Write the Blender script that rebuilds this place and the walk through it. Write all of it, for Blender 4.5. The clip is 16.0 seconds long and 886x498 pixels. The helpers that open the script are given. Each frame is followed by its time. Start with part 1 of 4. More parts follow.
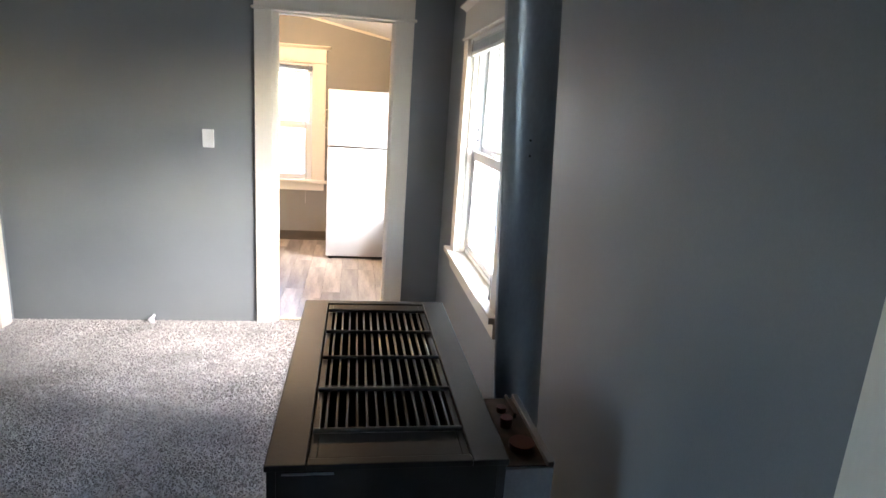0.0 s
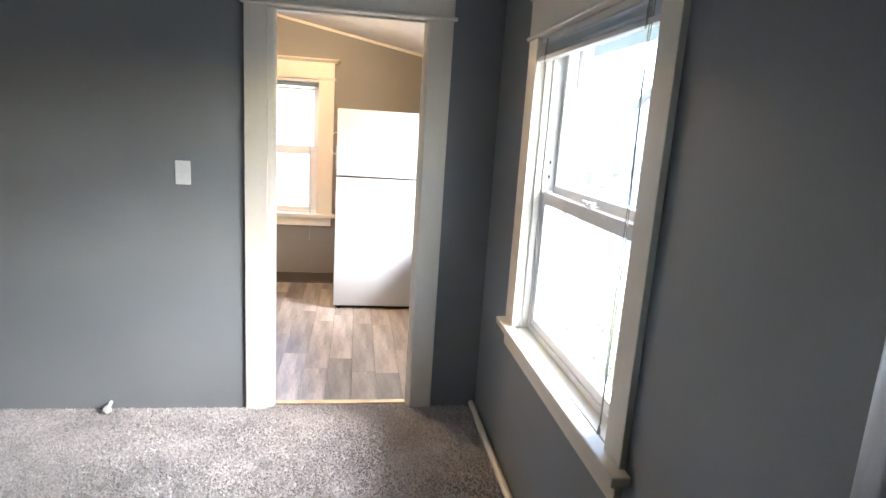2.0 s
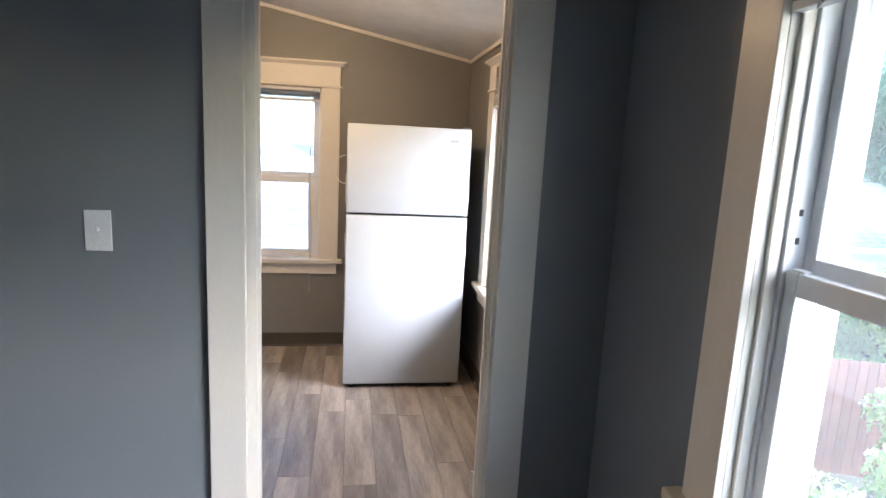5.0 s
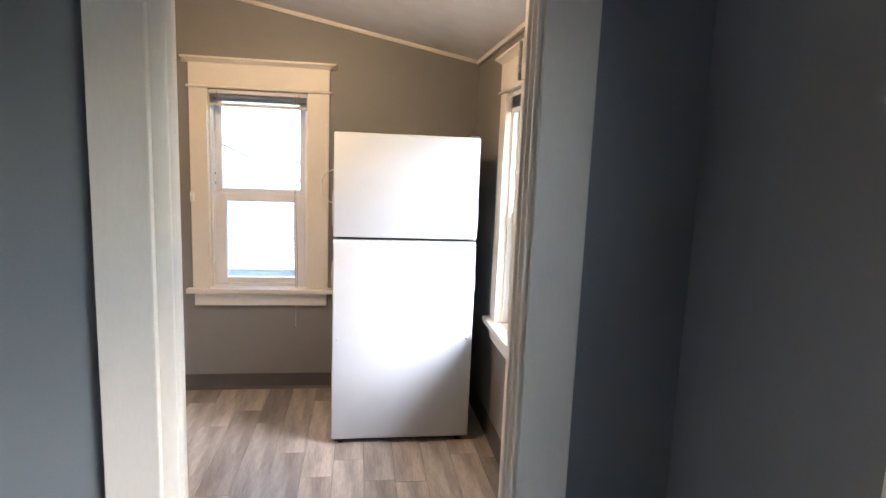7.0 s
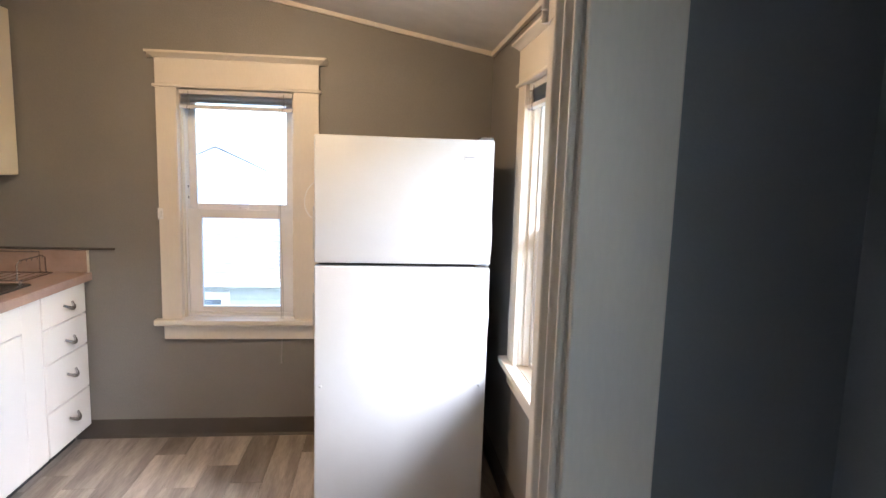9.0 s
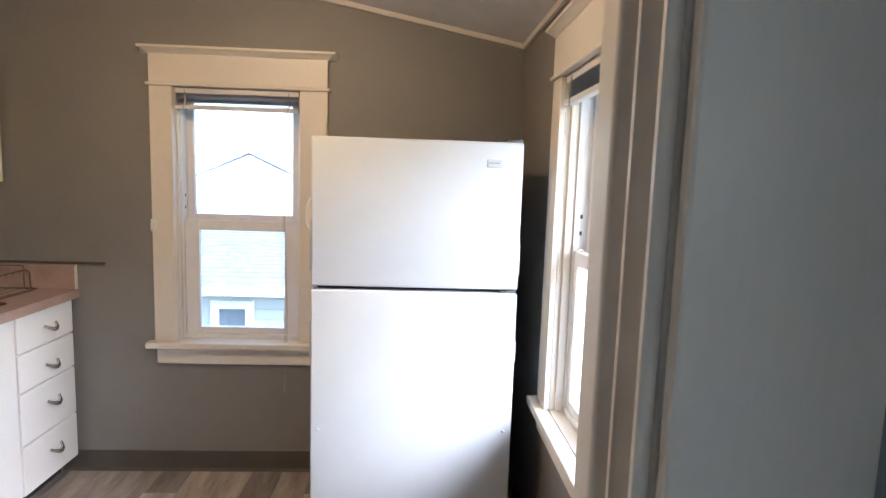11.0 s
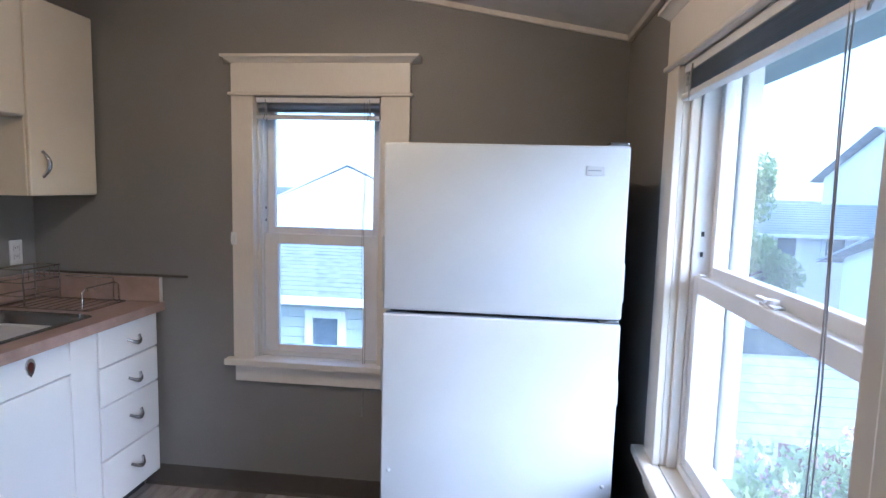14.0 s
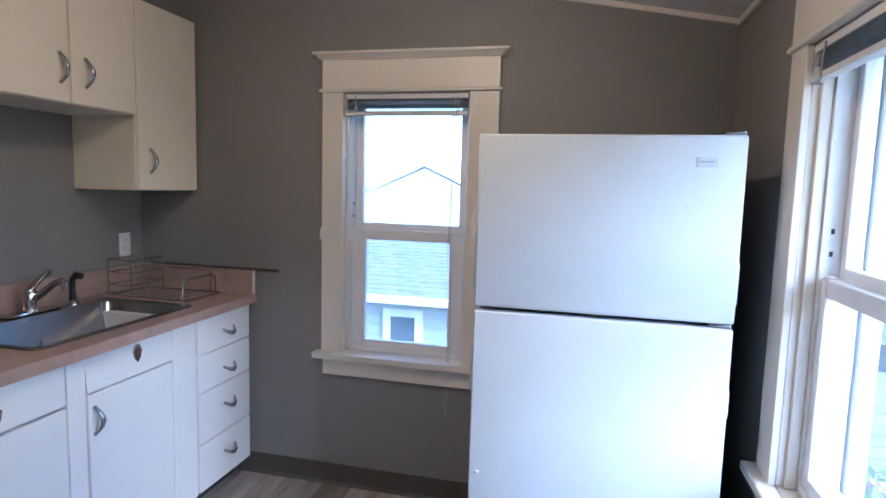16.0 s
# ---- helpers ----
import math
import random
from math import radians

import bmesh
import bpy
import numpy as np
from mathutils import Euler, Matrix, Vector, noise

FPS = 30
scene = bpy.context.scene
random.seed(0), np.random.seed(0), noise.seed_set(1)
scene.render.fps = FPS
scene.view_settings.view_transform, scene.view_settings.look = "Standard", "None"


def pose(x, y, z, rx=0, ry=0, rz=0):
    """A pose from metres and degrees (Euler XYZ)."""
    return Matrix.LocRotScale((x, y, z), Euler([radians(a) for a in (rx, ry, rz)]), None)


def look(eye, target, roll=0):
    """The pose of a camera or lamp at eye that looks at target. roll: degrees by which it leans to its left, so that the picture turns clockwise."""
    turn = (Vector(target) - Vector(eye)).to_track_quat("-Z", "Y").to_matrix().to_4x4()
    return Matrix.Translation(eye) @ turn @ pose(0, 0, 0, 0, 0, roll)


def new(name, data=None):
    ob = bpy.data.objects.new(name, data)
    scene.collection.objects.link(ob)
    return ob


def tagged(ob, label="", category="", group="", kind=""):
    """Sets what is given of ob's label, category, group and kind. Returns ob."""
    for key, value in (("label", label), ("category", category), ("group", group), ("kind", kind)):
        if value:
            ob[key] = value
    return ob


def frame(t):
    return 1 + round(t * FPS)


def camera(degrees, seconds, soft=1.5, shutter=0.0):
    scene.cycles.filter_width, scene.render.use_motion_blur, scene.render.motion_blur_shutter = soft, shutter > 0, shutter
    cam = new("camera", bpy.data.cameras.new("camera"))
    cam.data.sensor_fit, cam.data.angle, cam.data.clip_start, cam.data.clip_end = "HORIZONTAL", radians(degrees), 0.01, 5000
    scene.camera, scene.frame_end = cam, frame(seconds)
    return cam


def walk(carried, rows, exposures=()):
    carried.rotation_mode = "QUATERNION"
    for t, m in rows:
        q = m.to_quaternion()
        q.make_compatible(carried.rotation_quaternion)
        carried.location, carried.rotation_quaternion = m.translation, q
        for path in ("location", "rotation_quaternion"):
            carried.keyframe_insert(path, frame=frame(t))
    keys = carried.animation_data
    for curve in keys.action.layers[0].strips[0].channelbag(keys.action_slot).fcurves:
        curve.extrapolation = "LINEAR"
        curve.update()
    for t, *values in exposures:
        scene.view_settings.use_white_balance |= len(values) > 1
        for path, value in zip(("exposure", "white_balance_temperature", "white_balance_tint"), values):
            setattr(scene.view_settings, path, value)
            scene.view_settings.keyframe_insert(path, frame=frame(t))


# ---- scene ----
cam = camera(75.0, 16.0)
PATH = [
    (0, (0.048, -0.105, 1.557), (0.359, 1.813, 1.085), 3.9),
    (0.5, (0.033, 0.132, 1.556), (0.339, 2.054, 1.096), 3.8),
    (1, (-0.016, 0.384, 1.557), (0.286, 2.311, 1.115), 3.7),
    (1.5, (-0.041, 0.631, 1.548), (0.254, 2.563, 1.124), 3.7),
    (2, (-0.043, 0.874, 1.56), (0.257, 2.809, 1.153), 3.7),
    (2.5, (-0.081, 1.078, 1.551), (0.235, 3.013, 1.158), 3.7),
    (3, (-0.165, 1.299, 1.544), (0.167, 3.235, 1.167), 3.7),
    (3.5, (-0.177, 1.508, 1.539), (0.159, 3.444, 1.17), 3.8),
    (4, (-0.149, 1.74, 1.552), (0.188, 3.678, 1.189), 3.7),
    (4.5, (-0.148, 1.943, 1.541), (0.178, 3.885, 1.187), 3.3),
    (5, (-0.184, 2.132, 1.548), (0.132, 4.077, 1.204), 2.9),
    (7.5, (-0.059, 2.826, 1.525), (0.22, 4.786, 1.243), 2.0),
    (8, (-0.038, 2.981, 1.523), (0.222, 4.945, 1.249), 1.8),
    (8.5, (-0.018, 3.098, 1.521), (0.228, 5.065, 1.253), 1.8),
    (9, (0.054, 3.227, 1.518), (0.274, 5.198, 1.262), 1.7),
    (11.5, (0.158, 3.658, 1.525), (0.221, 5.643, 1.293), 1.9),
    (12, (0.177, 3.713, 1.52), (0.189, 5.7, 1.292), 1.9),
    (12.5, (0.186, 3.774, 1.515), (0.141, 5.761, 1.291), 1.9),
    (13, (0.184, 3.82, 1.518), (0.078, 5.805, 1.297), 1.7),
    (13.5, (0.18, 3.849, 1.529), (0.018, 5.83, 1.31), 1.6),
    (14, (0.176, 3.865, 1.527), (-0.045, 5.842, 1.318), 1.5),
    (14.5, (0.164, 3.877, 1.535), (-0.117, 5.846, 1.326), 1.5),
    (15, (0.149, 3.9, 1.528), (-0.198, 5.859, 1.32), 1.5),
    (15.5, (0.129, 3.907, 1.513), (-0.282, 5.853, 1.304), 1.5),
    (16, (0.108, 3.908, 1.498), (-0.364, 5.84, 1.289), 1.6),
]
EXPOSURES = [(0.0, 4.6, 6400, 17), (1.5, 4.45, 6300, 16), (2.5, 3.95, 6000, 15), (3.5, 3.5, 5800, 15), (5.0, 3.3, 5700, 15), (8.0, 3.48, 5800, 16), (9.0, 3.35, 5850, 16), (11.5, 3.0, 5450, 15), (13.0, 2.72, 4950, 15), (16.0, 2.65, 4600, 15)]
walk(cam, [(t, look(eye, target, roll)) for t, eye, target, roll in PATH], EXPOSURES)

# ---- world and light ----
world = bpy.data.worlds.new("overcast_sky")
scene.world = world
world.use_nodes = True
wn = world.node_tree.nodes
sky = wn.new("ShaderNodeTexSky")
sky.sky_type, sky.sun_disc = "NISHITA", False
sky.sun_elevation, sky.sun_rotation = radians(32), radians(121)
sky.air_density, sky.dust_density, sky.ozone_density = 1.0, 1.2, 1.5
world.node_tree.links.new(sky.outputs[0], wn["Background"].inputs[0])
wn["Background"].inputs[1].default_value = 0.15

sun = new("sun", bpy.data.lights.new("sun", "SUN"))
sun.data.energy, sun.data.angle, sun.data.color = 1.15, radians(36), (1, 0.99, 0.97)
sun.matrix_world = look((10, -6, 7.3), (0, 0, 0))


# ---- materials ----
def material(name, color, rough=0.5, metal=0.0, vary=0.08, scale=8.0, bump=0.0, bump_scale=60.0, grain=0.05, grain_scale=150.0,
             random_amount=0.0, coat=0.0, stretch=(1, 1, 1), bump_distance=0.002, tint=None):
    m = bpy.data.materials.new(name)
    m.use_nodes = True
    nt = m.node_tree
    n, l = nt.nodes, nt.links
    b = n["Principled BSDF"]
    b.inputs["Roughness"].default_value, b.inputs["Metallic"].default_value = rough, metal
    b.inputs["Coat Weight"].default_value = coat
    tc = n.new("ShaderNodeTexCoord")
    mp = n.new("ShaderNodeMapping")
    mp.inputs["Scale"].default_value = stretch
    l.new(tc.outputs["Object"], mp.inputs[0])
    big = n.new("ShaderNodeTexNoise")
    big.inputs["Scale"].default_value, big.inputs["Detail"].default_value = scale, 5
    l.new(mp.outputs[0], big.inputs[0])
    fine = n.new("ShaderNodeTexNoise")
    fine.inputs["Scale"].default_value, fine.inputs["Detail"].default_value = grain_scale, 3
    l.new(mp.outputs[0], fine.inputs[0])
    mix = n.new("ShaderNodeMix")
    mix.data_type = "RGBA"
    c = Vector(color)
    lo = tint if tint else c * (1 - vary * 2)
    mix.inputs[6].default_value, mix.inputs[7].default_value = (*lo, 1), (*(c * (1 + vary)), 1)
    ramp = n.new("ShaderNodeMapRange")
    ramp.inputs[1].default_value, ramp.inputs[2].default_value = 0.3, 0.6
    l.new(big.outputs[0], ramp.inputs[0])
    l.new(ramp.outputs[0], mix.inputs[0])
    hsv = n.new("ShaderNodeHueSaturation")
    val = n.new("ShaderNodeMapRange")
    val.inputs[1].default_value, val.inputs[2].default_value = 0.3, 0.7
    val.inputs[3].default_value, val.inputs[4].default_value = 1 - grain, 1 + grain
    l.new(fine.outputs[0], val.inputs[0])
    last = val.outputs[0]
    if random_amount:
        info = n.new("ShaderNodeObjectInfo")
        r = n.new("ShaderNodeMapRange")
        r.inputs[3].default_value, r.inputs[4].default_value = 1 - random_amount, 1 + random_amount
        l.new(info.outputs["Random"], r.inputs[0])
        mul = n.new("ShaderNodeMath")
        mul.operation = "MULTIPLY"
        l.new(r.outputs[0], mul.inputs[0])
        l.new(last, mul.inputs[1])
        last = mul.outputs[0]
    l.new(last, hsv.inputs["Value"])
    l.new(mix.outputs[2], hsv.inputs["Color"])
    l.new(hsv.outputs[0], b.inputs["Base Color"])
    rr = n.new("ShaderNodeMapRange")
    rr.inputs[3].default_value, rr.inputs[4].default_value = max(0.02, rough * 0.85), min(1, rough * 1.15)
    l.new(big.outputs[0], rr.inputs[0])
    l.new(rr.outputs[0], b.inputs["Roughness"])
    if bump:
        bt = n.new("ShaderNodeTexNoise")
        bt.inputs["Scale"].default_value, bt.inputs["Detail"].default_value = bump_scale, 4
        l.new(mp.outputs[0], bt.inputs[0])
        bp = n.new("ShaderNodeBump")
        bp.inputs["Strength"].default_value, bp.inputs["Distance"].default_value = bump, bump_distance
        l.new(bt.outputs[0], bp.inputs["Height"])
        l.new(bp.outputs[0], b.inputs["Normal"])
    return m


def glass_material(name):
    m = bpy.data.materials.new(name)
    m.use_nodes = True
    n, l = m.node_tree.nodes, m.node_tree.links
    n.remove(n["Principled BSDF"])
    clear, gloss = n.new("ShaderNodeBsdfTransparent"), n.new("ShaderNodeBsdfGlossy")
    clear.inputs[0].default_value = (0.96, 0.98, 0.97, 1)
    gloss.inputs["Roughness"].default_value = 0.02
    mix, edge = n.new("ShaderNodeMixShader"), n.new("ShaderNodeLayerWeight")
    power, level = n.new("ShaderNodeMath"), n.new("ShaderNodeMath")
    power.operation, power.inputs[1].default_value = "POWER", 4.0
    level.operation, level.inputs[1].default_value, level.inputs[2].default_value = "MULTIPLY_ADD", 0.4, 0.03
    l.new(edge.outputs["Facing"], power.inputs[0])
    l.new(power.outputs[0], level.inputs[0])
    l.new(level.outputs[0], mix.inputs[0])
    l.new(clear.outputs[0], mix.inputs[1])
    l.new(gloss.outputs[0], mix.inputs[2])
    # uneven milky layer mixed into the glass, imitating glare from the bright outside
    veil, veil_mix, spots, amount = n.new("ShaderNodeBsdfTranslucent"), n.new("ShaderNodeMixShader"), n.new("ShaderNodeTexNoise"), n.new("ShaderNodeMapRange")
    veil.inputs[0].default_value = (0.9, 0.95, 0.97, 1)
    spots.inputs["Scale"].default_value = 3.0
    place = n.new("ShaderNodeTexCoord")
    l.new(place.outputs["Object"], spots.inputs[0])
    amount.inputs[3].default_value, amount.inputs[4].default_value = 0.018, 0.045
    l.new(spots.outputs[0], amount.inputs[0])
    l.new(amount.outputs[0], veil_mix.inputs[0])
    l.new(mix.outputs[0], veil_mix.inputs[1])
    l.new(veil.outputs[0], veil_mix.inputs[2])
    l.new(veil_mix.outputs[0], n["Material Output"].inputs[0])
    return m


def lamp_material(name, color, strength):
    m = material(name, (0.9, 0.85, 0.75), 0.4)
    b = m.node_tree.nodes["Principled BSDF"]
    b.inputs["Emission Color"].default_value = (*color, 1)
    b.inputs["Emission Strength"].default_value = strength
    return m


GREY = material("grey_wall_paint", (0.208, 0.226, 0.237), 0.42, vary=0.03, scale=1.5, bump=0.25, bump_scale=260, grain=0.02)
TAUPE = material("taupe_wall_paint", (0.228, 0.217, 0.2), 0.45, vary=0.04, scale=1.5, bump=0.6, bump_scale=170, grain=0.03, bump_distance=0.003)
CREAM = material("cream_trim_paint", (0.74, 0.69, 0.6), 0.38, vary=0.008, scale=5, bump=0.15, bump_scale=40, grain=0.02, stretch=(1, 1, 0.25))
CEILING = material("ceiling_paint", (0.72, 0.7, 0.66), 0.7, vary=0.03, bump=0.3, bump_scale=200)
VINYL = material("white_vinyl", (0.8, 0.8, 0.8), 0.3, vary=0.02, grain=0.01)
BLIND = material("aluminium_blind", (0.5, 0.5, 0.51), 0.45, vary=0.05)
RAIL = material("pale_blind_rail", (0.72, 0.71, 0.69), 0.4, vary=0.03)
CARPET = material("carpet_base", (0.54, 0.515, 0.5), 1.0, vary=0.08, scale=5.0, bump=0.6, bump_scale=230, grain=0.26, grain_scale=260, bump_distance=0.006)
PLANK = material("oak_vinyl_plank", (0.34, 0.3, 0.26), 0.36, vary=0.2, scale=2.2, grain=0.14, grain_scale=22, bump=0.12, bump_scale=60,
                 random_amount=0.34, stretch=(6, 0.7, 1), tint=(0.18, 0.152, 0.128))
GROUT = material("plank_joint", (0.06, 0.05, 0.045), 0.8)
BASE = material("brown_rubber_cove", (0.085, 0.073, 0.062), 0.5, vary=0.05)
ENAMEL = material("white_fridge_enamel", (0.51, 0.535, 0.555), 0.38, vary=0.01, grain=0.01, bump=0.2, bump_scale=420, bump_distance=0.0006)
DARK = material("dark_gasket", (0.03, 0.03, 0.032), 0.6)
CABINET = material("cream_steel_cabinet", (0.78, 0.71, 0.56), 0.3, vary=0.008, grain=0.015, bump=0.08, bump_scale=30)
CABINET_WHITE = material("white_steel_cabinet", (0.78, 0.76, 0.73), 0.32, vary=0.004, grain=0.01)
LAMINATE = material("rose_beige_laminate", (0.36, 0.25, 0.2), 0.33, vary=0.07, scale=14, grain=0.1, grain_scale=300)
STEEL = material("brushed_steel", (0.36, 0.36, 0.36), 0.24, 1.0, vary=0.01, grain=0.02)
CHROME = material("chrome", (0.55, 0.55, 0.56), 0.1, 1.0, vary=0.02)
BLACK = material("black_plastic", (0.012, 0.012, 0.013), 0.3)
STOVE = material("black_stove_enamel", (0.009, 0.009, 0.0095), 0.42, vary=0.2, bump=0.12, bump_scale=90, grain=0.1)
STOVE_BAR = material("worn_black_bar", (0.05, 0.05, 0.052), 0.32, vary=0.2)
STOVE.node_tree.nodes["Principled BSDF"].inputs["Specular IOR Level"].default_value = 0.22
# near-black, so the shade below the heater grille is in the colour
WELL_SHADE = material("stove_well_shade", (0.004, 0.004, 0.004), 0.8)
GALV = material("grey_sheet_metal", (0.3, 0.33, 0.37), 0.38, 0.8, vary=0.08)
FLUE = material("blued_steel_pipe", (0.34, 0.37, 0.41), 0.33, 0.9, vary=0.12, scale=5, stretch=(1, 1, 0.4), grain=0.06)
RUST = material("rusty_brown_metal", (0.05, 0.03, 0.024), 0.55, 0.3, vary=0.3, scale=30)
RED = material("red_brown_knob", (0.09, 0.022, 0.016), 0.4, vary=0.2)
WHITE = material("white_plastic", (0.78, 0.78, 0.77), 0.35, vary=0.02)
BRASS = material("brass_strip", (0.62, 0.5, 0.3), 0.4, 0.6, vary=0.1)
GLASS = glass_material("window_glass")
CORD = material("pale_cord", (0.35, 0.34, 0.32), 0.7)
GLOW = lamp_material("lit_opal_glass", (1.0, 0.66, 0.34), 9.5)
ROOF = material("grey_shingle", (0.24, 0.25, 0.265), 0.85, vary=0.12, scale=6, random_amount=0.1)
SIDING = material("pale_green_siding", (0.42, 0.46, 0.45), 0.6, vary=0.04)
HOUSE_WHITE = material("white_house_paint", (0.75, 0.76, 0.77), 0.6, vary=0.03)
PANE_DARK = material("dark_window", (0.12, 0.14, 0.16), 0.15)
FENCE = material("red_cedar_board", (0.2, 0.095, 0.065), 0.8, vary=0.15, stretch=(8, 8, 0.6), random_amount=0.15)
GRASS = material("lawn", (0.12, 0.122, 0.09), 0.9, vary=0.25, scale=1.2)
LEAF = material("leaf_green", (0.17, 0.23, 0.085), 0.6, vary=0.3, scale=3, grain=0.3, grain_scale=8)
LEAF_DARK = material("conifer_green", (0.07, 0.125, 0.075), 0.7, vary=0.3, scale=2, grain=0.3, grain_scale=6)


def translucent(m, color):
    """Lets some light pass through thin leaves."""
    n, l = m.node_tree.nodes, m.node_tree.links
    t, mix = n.new("ShaderNodeBsdfTranslucent"), n.new("ShaderNodeMixShader")
    t.inputs[0].default_value = (*color, 1)
    mix.inputs[0].default_value = 0.5
    l.new(n["Principled BSDF"].outputs[0], mix.inputs[1])
    l.new(t.outputs[0], mix.inputs[2])
    l.new(mix.outputs[0], n["Material Output"].inputs[0])


translucent(LEAF, (0.5, 0.6, 0.26))
translucent(LEAF_DARK, (0.22, 0.36, 0.22))
PETAL = material("white_petal", (0.78, 0.77, 0.72), 0.6)
PINK = material("pink_petal", (0.75, 0.45, 0.42), 0.6)
BARK = material("bark", (0.12, 0.08, 0.06), 0.9, vary=0.3)
SOFFIT = material("teal_soffit", (0.2, 0.27, 0.29), 0.6, vary=0.05)


# ---- building helpers ----
def mesh_object(name, bm, mat):
    me = bpy.data.meshes.new(name)
    bm.normal_update()
    bm.to_mesh(me)
    bm.free()
    me.materials.append(mat)
    return new(name, me)


def shade(ob, angle=35):
    ob.data.shade_smooth()
    ob.data.set_sharp_from_angle(angle=radians(angle))
    return ob


def thing(name, place, label, category, group="", kind=""):
    ob = new(name)
    ob.empty_display_size = 0.1
    ob.location = place
    return tagged(ob, label, category, group, kind)


def attach(ob, parent):
    if parent is not None:
        ob.parent = parent
        if parent.type == "EMPTY":
            ob.matrix_parent_inverse = Matrix.Translation(parent.location).inverted()
    return ob


def part(name, bm, mat, parent=None, label="", angle=20):
    ob = attach(shade(mesh_object(name, bm, mat), angle), parent)
    return tagged(ob, label)


def add_box(bm, lo, hi, bevel=0.0, segments=2):
    lo, hi = [min(a, b) for a, b in zip(lo, hi)], [max(a, b) for a, b in zip(lo, hi)]
    made = bmesh.ops.create_cube(bm, size=1.0, matrix=Matrix.Translation([(a + b) / 2 for a, b in zip(lo, hi)])
                                 @ Matrix.Diagonal((*[b - a for a, b in zip(lo, hi)], 1)))
    if bevel:
        edges = list({e for v in made["verts"] for e in v.link_edges})
        bmesh.ops.bevel(bm, geom=edges, offset=bevel, segments=segments, profile=0.5, affect="EDGES")
    return bm


def box(name, lo, hi, mat, parent=None, bevel=0.003, label="", segments=2):
    return part(name, add_box(bmesh.new(), lo, hi, bevel, segments), mat, parent, label)


def add_tube(bm, points, radius, sides=10, closed_ends=True, radii=None):
    pts = [Vector(p) for p in points]
    rings, up = [], None
    for i, p in enumerate(pts):
        d = (pts[min(i + 1, len(pts) - 1)] - pts[max(i - 1, 0)]).normalized()
        if up is None:
            up = d.orthogonal().normalized()
        up = (up - d * up.dot(d)).normalized()
        side = d.cross(up)
        r = radii[i] if radii else radius
        rings.append([bm.verts.new(p + (up * math.cos(2 * math.pi * k / sides) + side * math.sin(2 * math.pi * k / sides)) * r) for k in range(sides)])
    for a, b in zip(rings, rings[1:]):
        for k in range(sides):
            bm.faces.new((a[k], a[(k + 1) % sides], b[(k + 1) % sides], b[k]))
    if closed_ends:
        bm.faces.new(rings[0][::-1])
        bm.faces.new(rings[-1])
    return bm


def tube(name, points, radius, mat, parent=None, sides=10, label="", radii=None):
    return part(name, add_tube(bmesh.new(), points, radius, sides, True, radii), mat, parent, label, 62)


def add_prism(bm, outline, depth_from, depth_to, place):
    """An outline of (a, b) pairs pushed from one depth to another; place(a, b, d) gives the point."""
    front = [bm.verts.new(place(a, b, depth_from)) for a, b in outline]
    back = [bm.verts.new(place(a, b, depth_to)) for a, b in outline]
    bm.faces.new(front)
    bm.faces.new(back[::-1])
    k = len(outline)
    for i in range(k):
        bm.faces.new((front[i], back[i], back[(i + 1) % k], front[(i + 1) % k]))
    bmesh.ops.recalc_face_normals(bm, faces=bm.faces[:])
    return bm


def add_wall(bm, at, a0, a1, z0, z1, v0, v1, holes):
    """A wall from a0 to a1, with holes (a0, a1, z0, z1) in order; at(a, v, z) gives the point."""
    edge = a0
    for h0, h1, b, t in holes:
        add_box(bm, at(edge, v0, z0), at(h0, v1, z1))
        if b > z0:
            add_box(bm, at(h0, v0, z0), at(h1, v1, b))
        if t < z1:
            add_box(bm, at(h0, v0, t), at(h1, v1, z1))
        edge = h1
    add_box(bm, at(edge, v0, z0), at(a1, v1, z1))
    return bm


# ---- structure ----
WEST, EAST, SOUTH, MID, NORTH = -2.17, 0.67, -1.6, 3.90, 6.49
THICK, INNER = 0.17, 0.14


def on_east(a, v, z):
    return (EAST + v, a, z)


def on_north(a, v, z):
    return (a, NORTH + v, z)


def on_mid(a, v, z):
    return (a, MID + v, z)


def on_west(a, v, z):
    return (WEST - v, a, z)


LIVING_WINDOW = dict(a0=2.235, a1=3.225, s=0.725, h=1.215, c0=0.098)
KITCHEN_SIDE_WINDOW = dict(a0=4.665, a1=5.65, s=0.686, h=1.215)
REAR_WINDOW = dict(a0=-0.95, a1=-0.2, s=0.7, h=1.25)
KITCHEN_BACK_WINDOW = dict(a0=-1.018, a1=-0.415, s=0.685, h=1.245)


def hole(w):
    return (w["a0"] - 0.02, w["a1"] + 0.02, w["s"] - 0.03, w["s"] + w["h"] + 0.02)


def structure(name, bm, mat, label):
    return tagged(mesh_object(name, bm, mat), label, "wall", kind="structure")


bm = add_wall(bmesh.new(), on_east, SOUTH - 0.2, 3.97, -0.1, 2.6, 0, THICK, [(-0.50, 0.34, 0.0, 2.06), hole(LIVING_WINDOW)])
structure("wall_east_living", bm, GREY, "dark grey painted wall with a tall window")
bm = add_wall(bmesh.new(), on_east, 3.97, NORTH + THICK, -0.1, 2.9, 0, THICK, [hole(KITCHEN_SIDE_WINDOW)])
structure("wall_east_kitchen", bm, TAUPE, "taupe grey kitchen wall with a window")
bm = add_wall(bmesh.new(), on_north, WEST - 0.2, EAST, -0.1, 2.9, 0, THICK, [hole(KITCHEN_BACK_WINDOW)])
structure("wall_north", bm, TAUPE, "taupe grey kitchen end wall under a sloped ceiling")
DOOR = (-0.496, 0.283, 2.085)
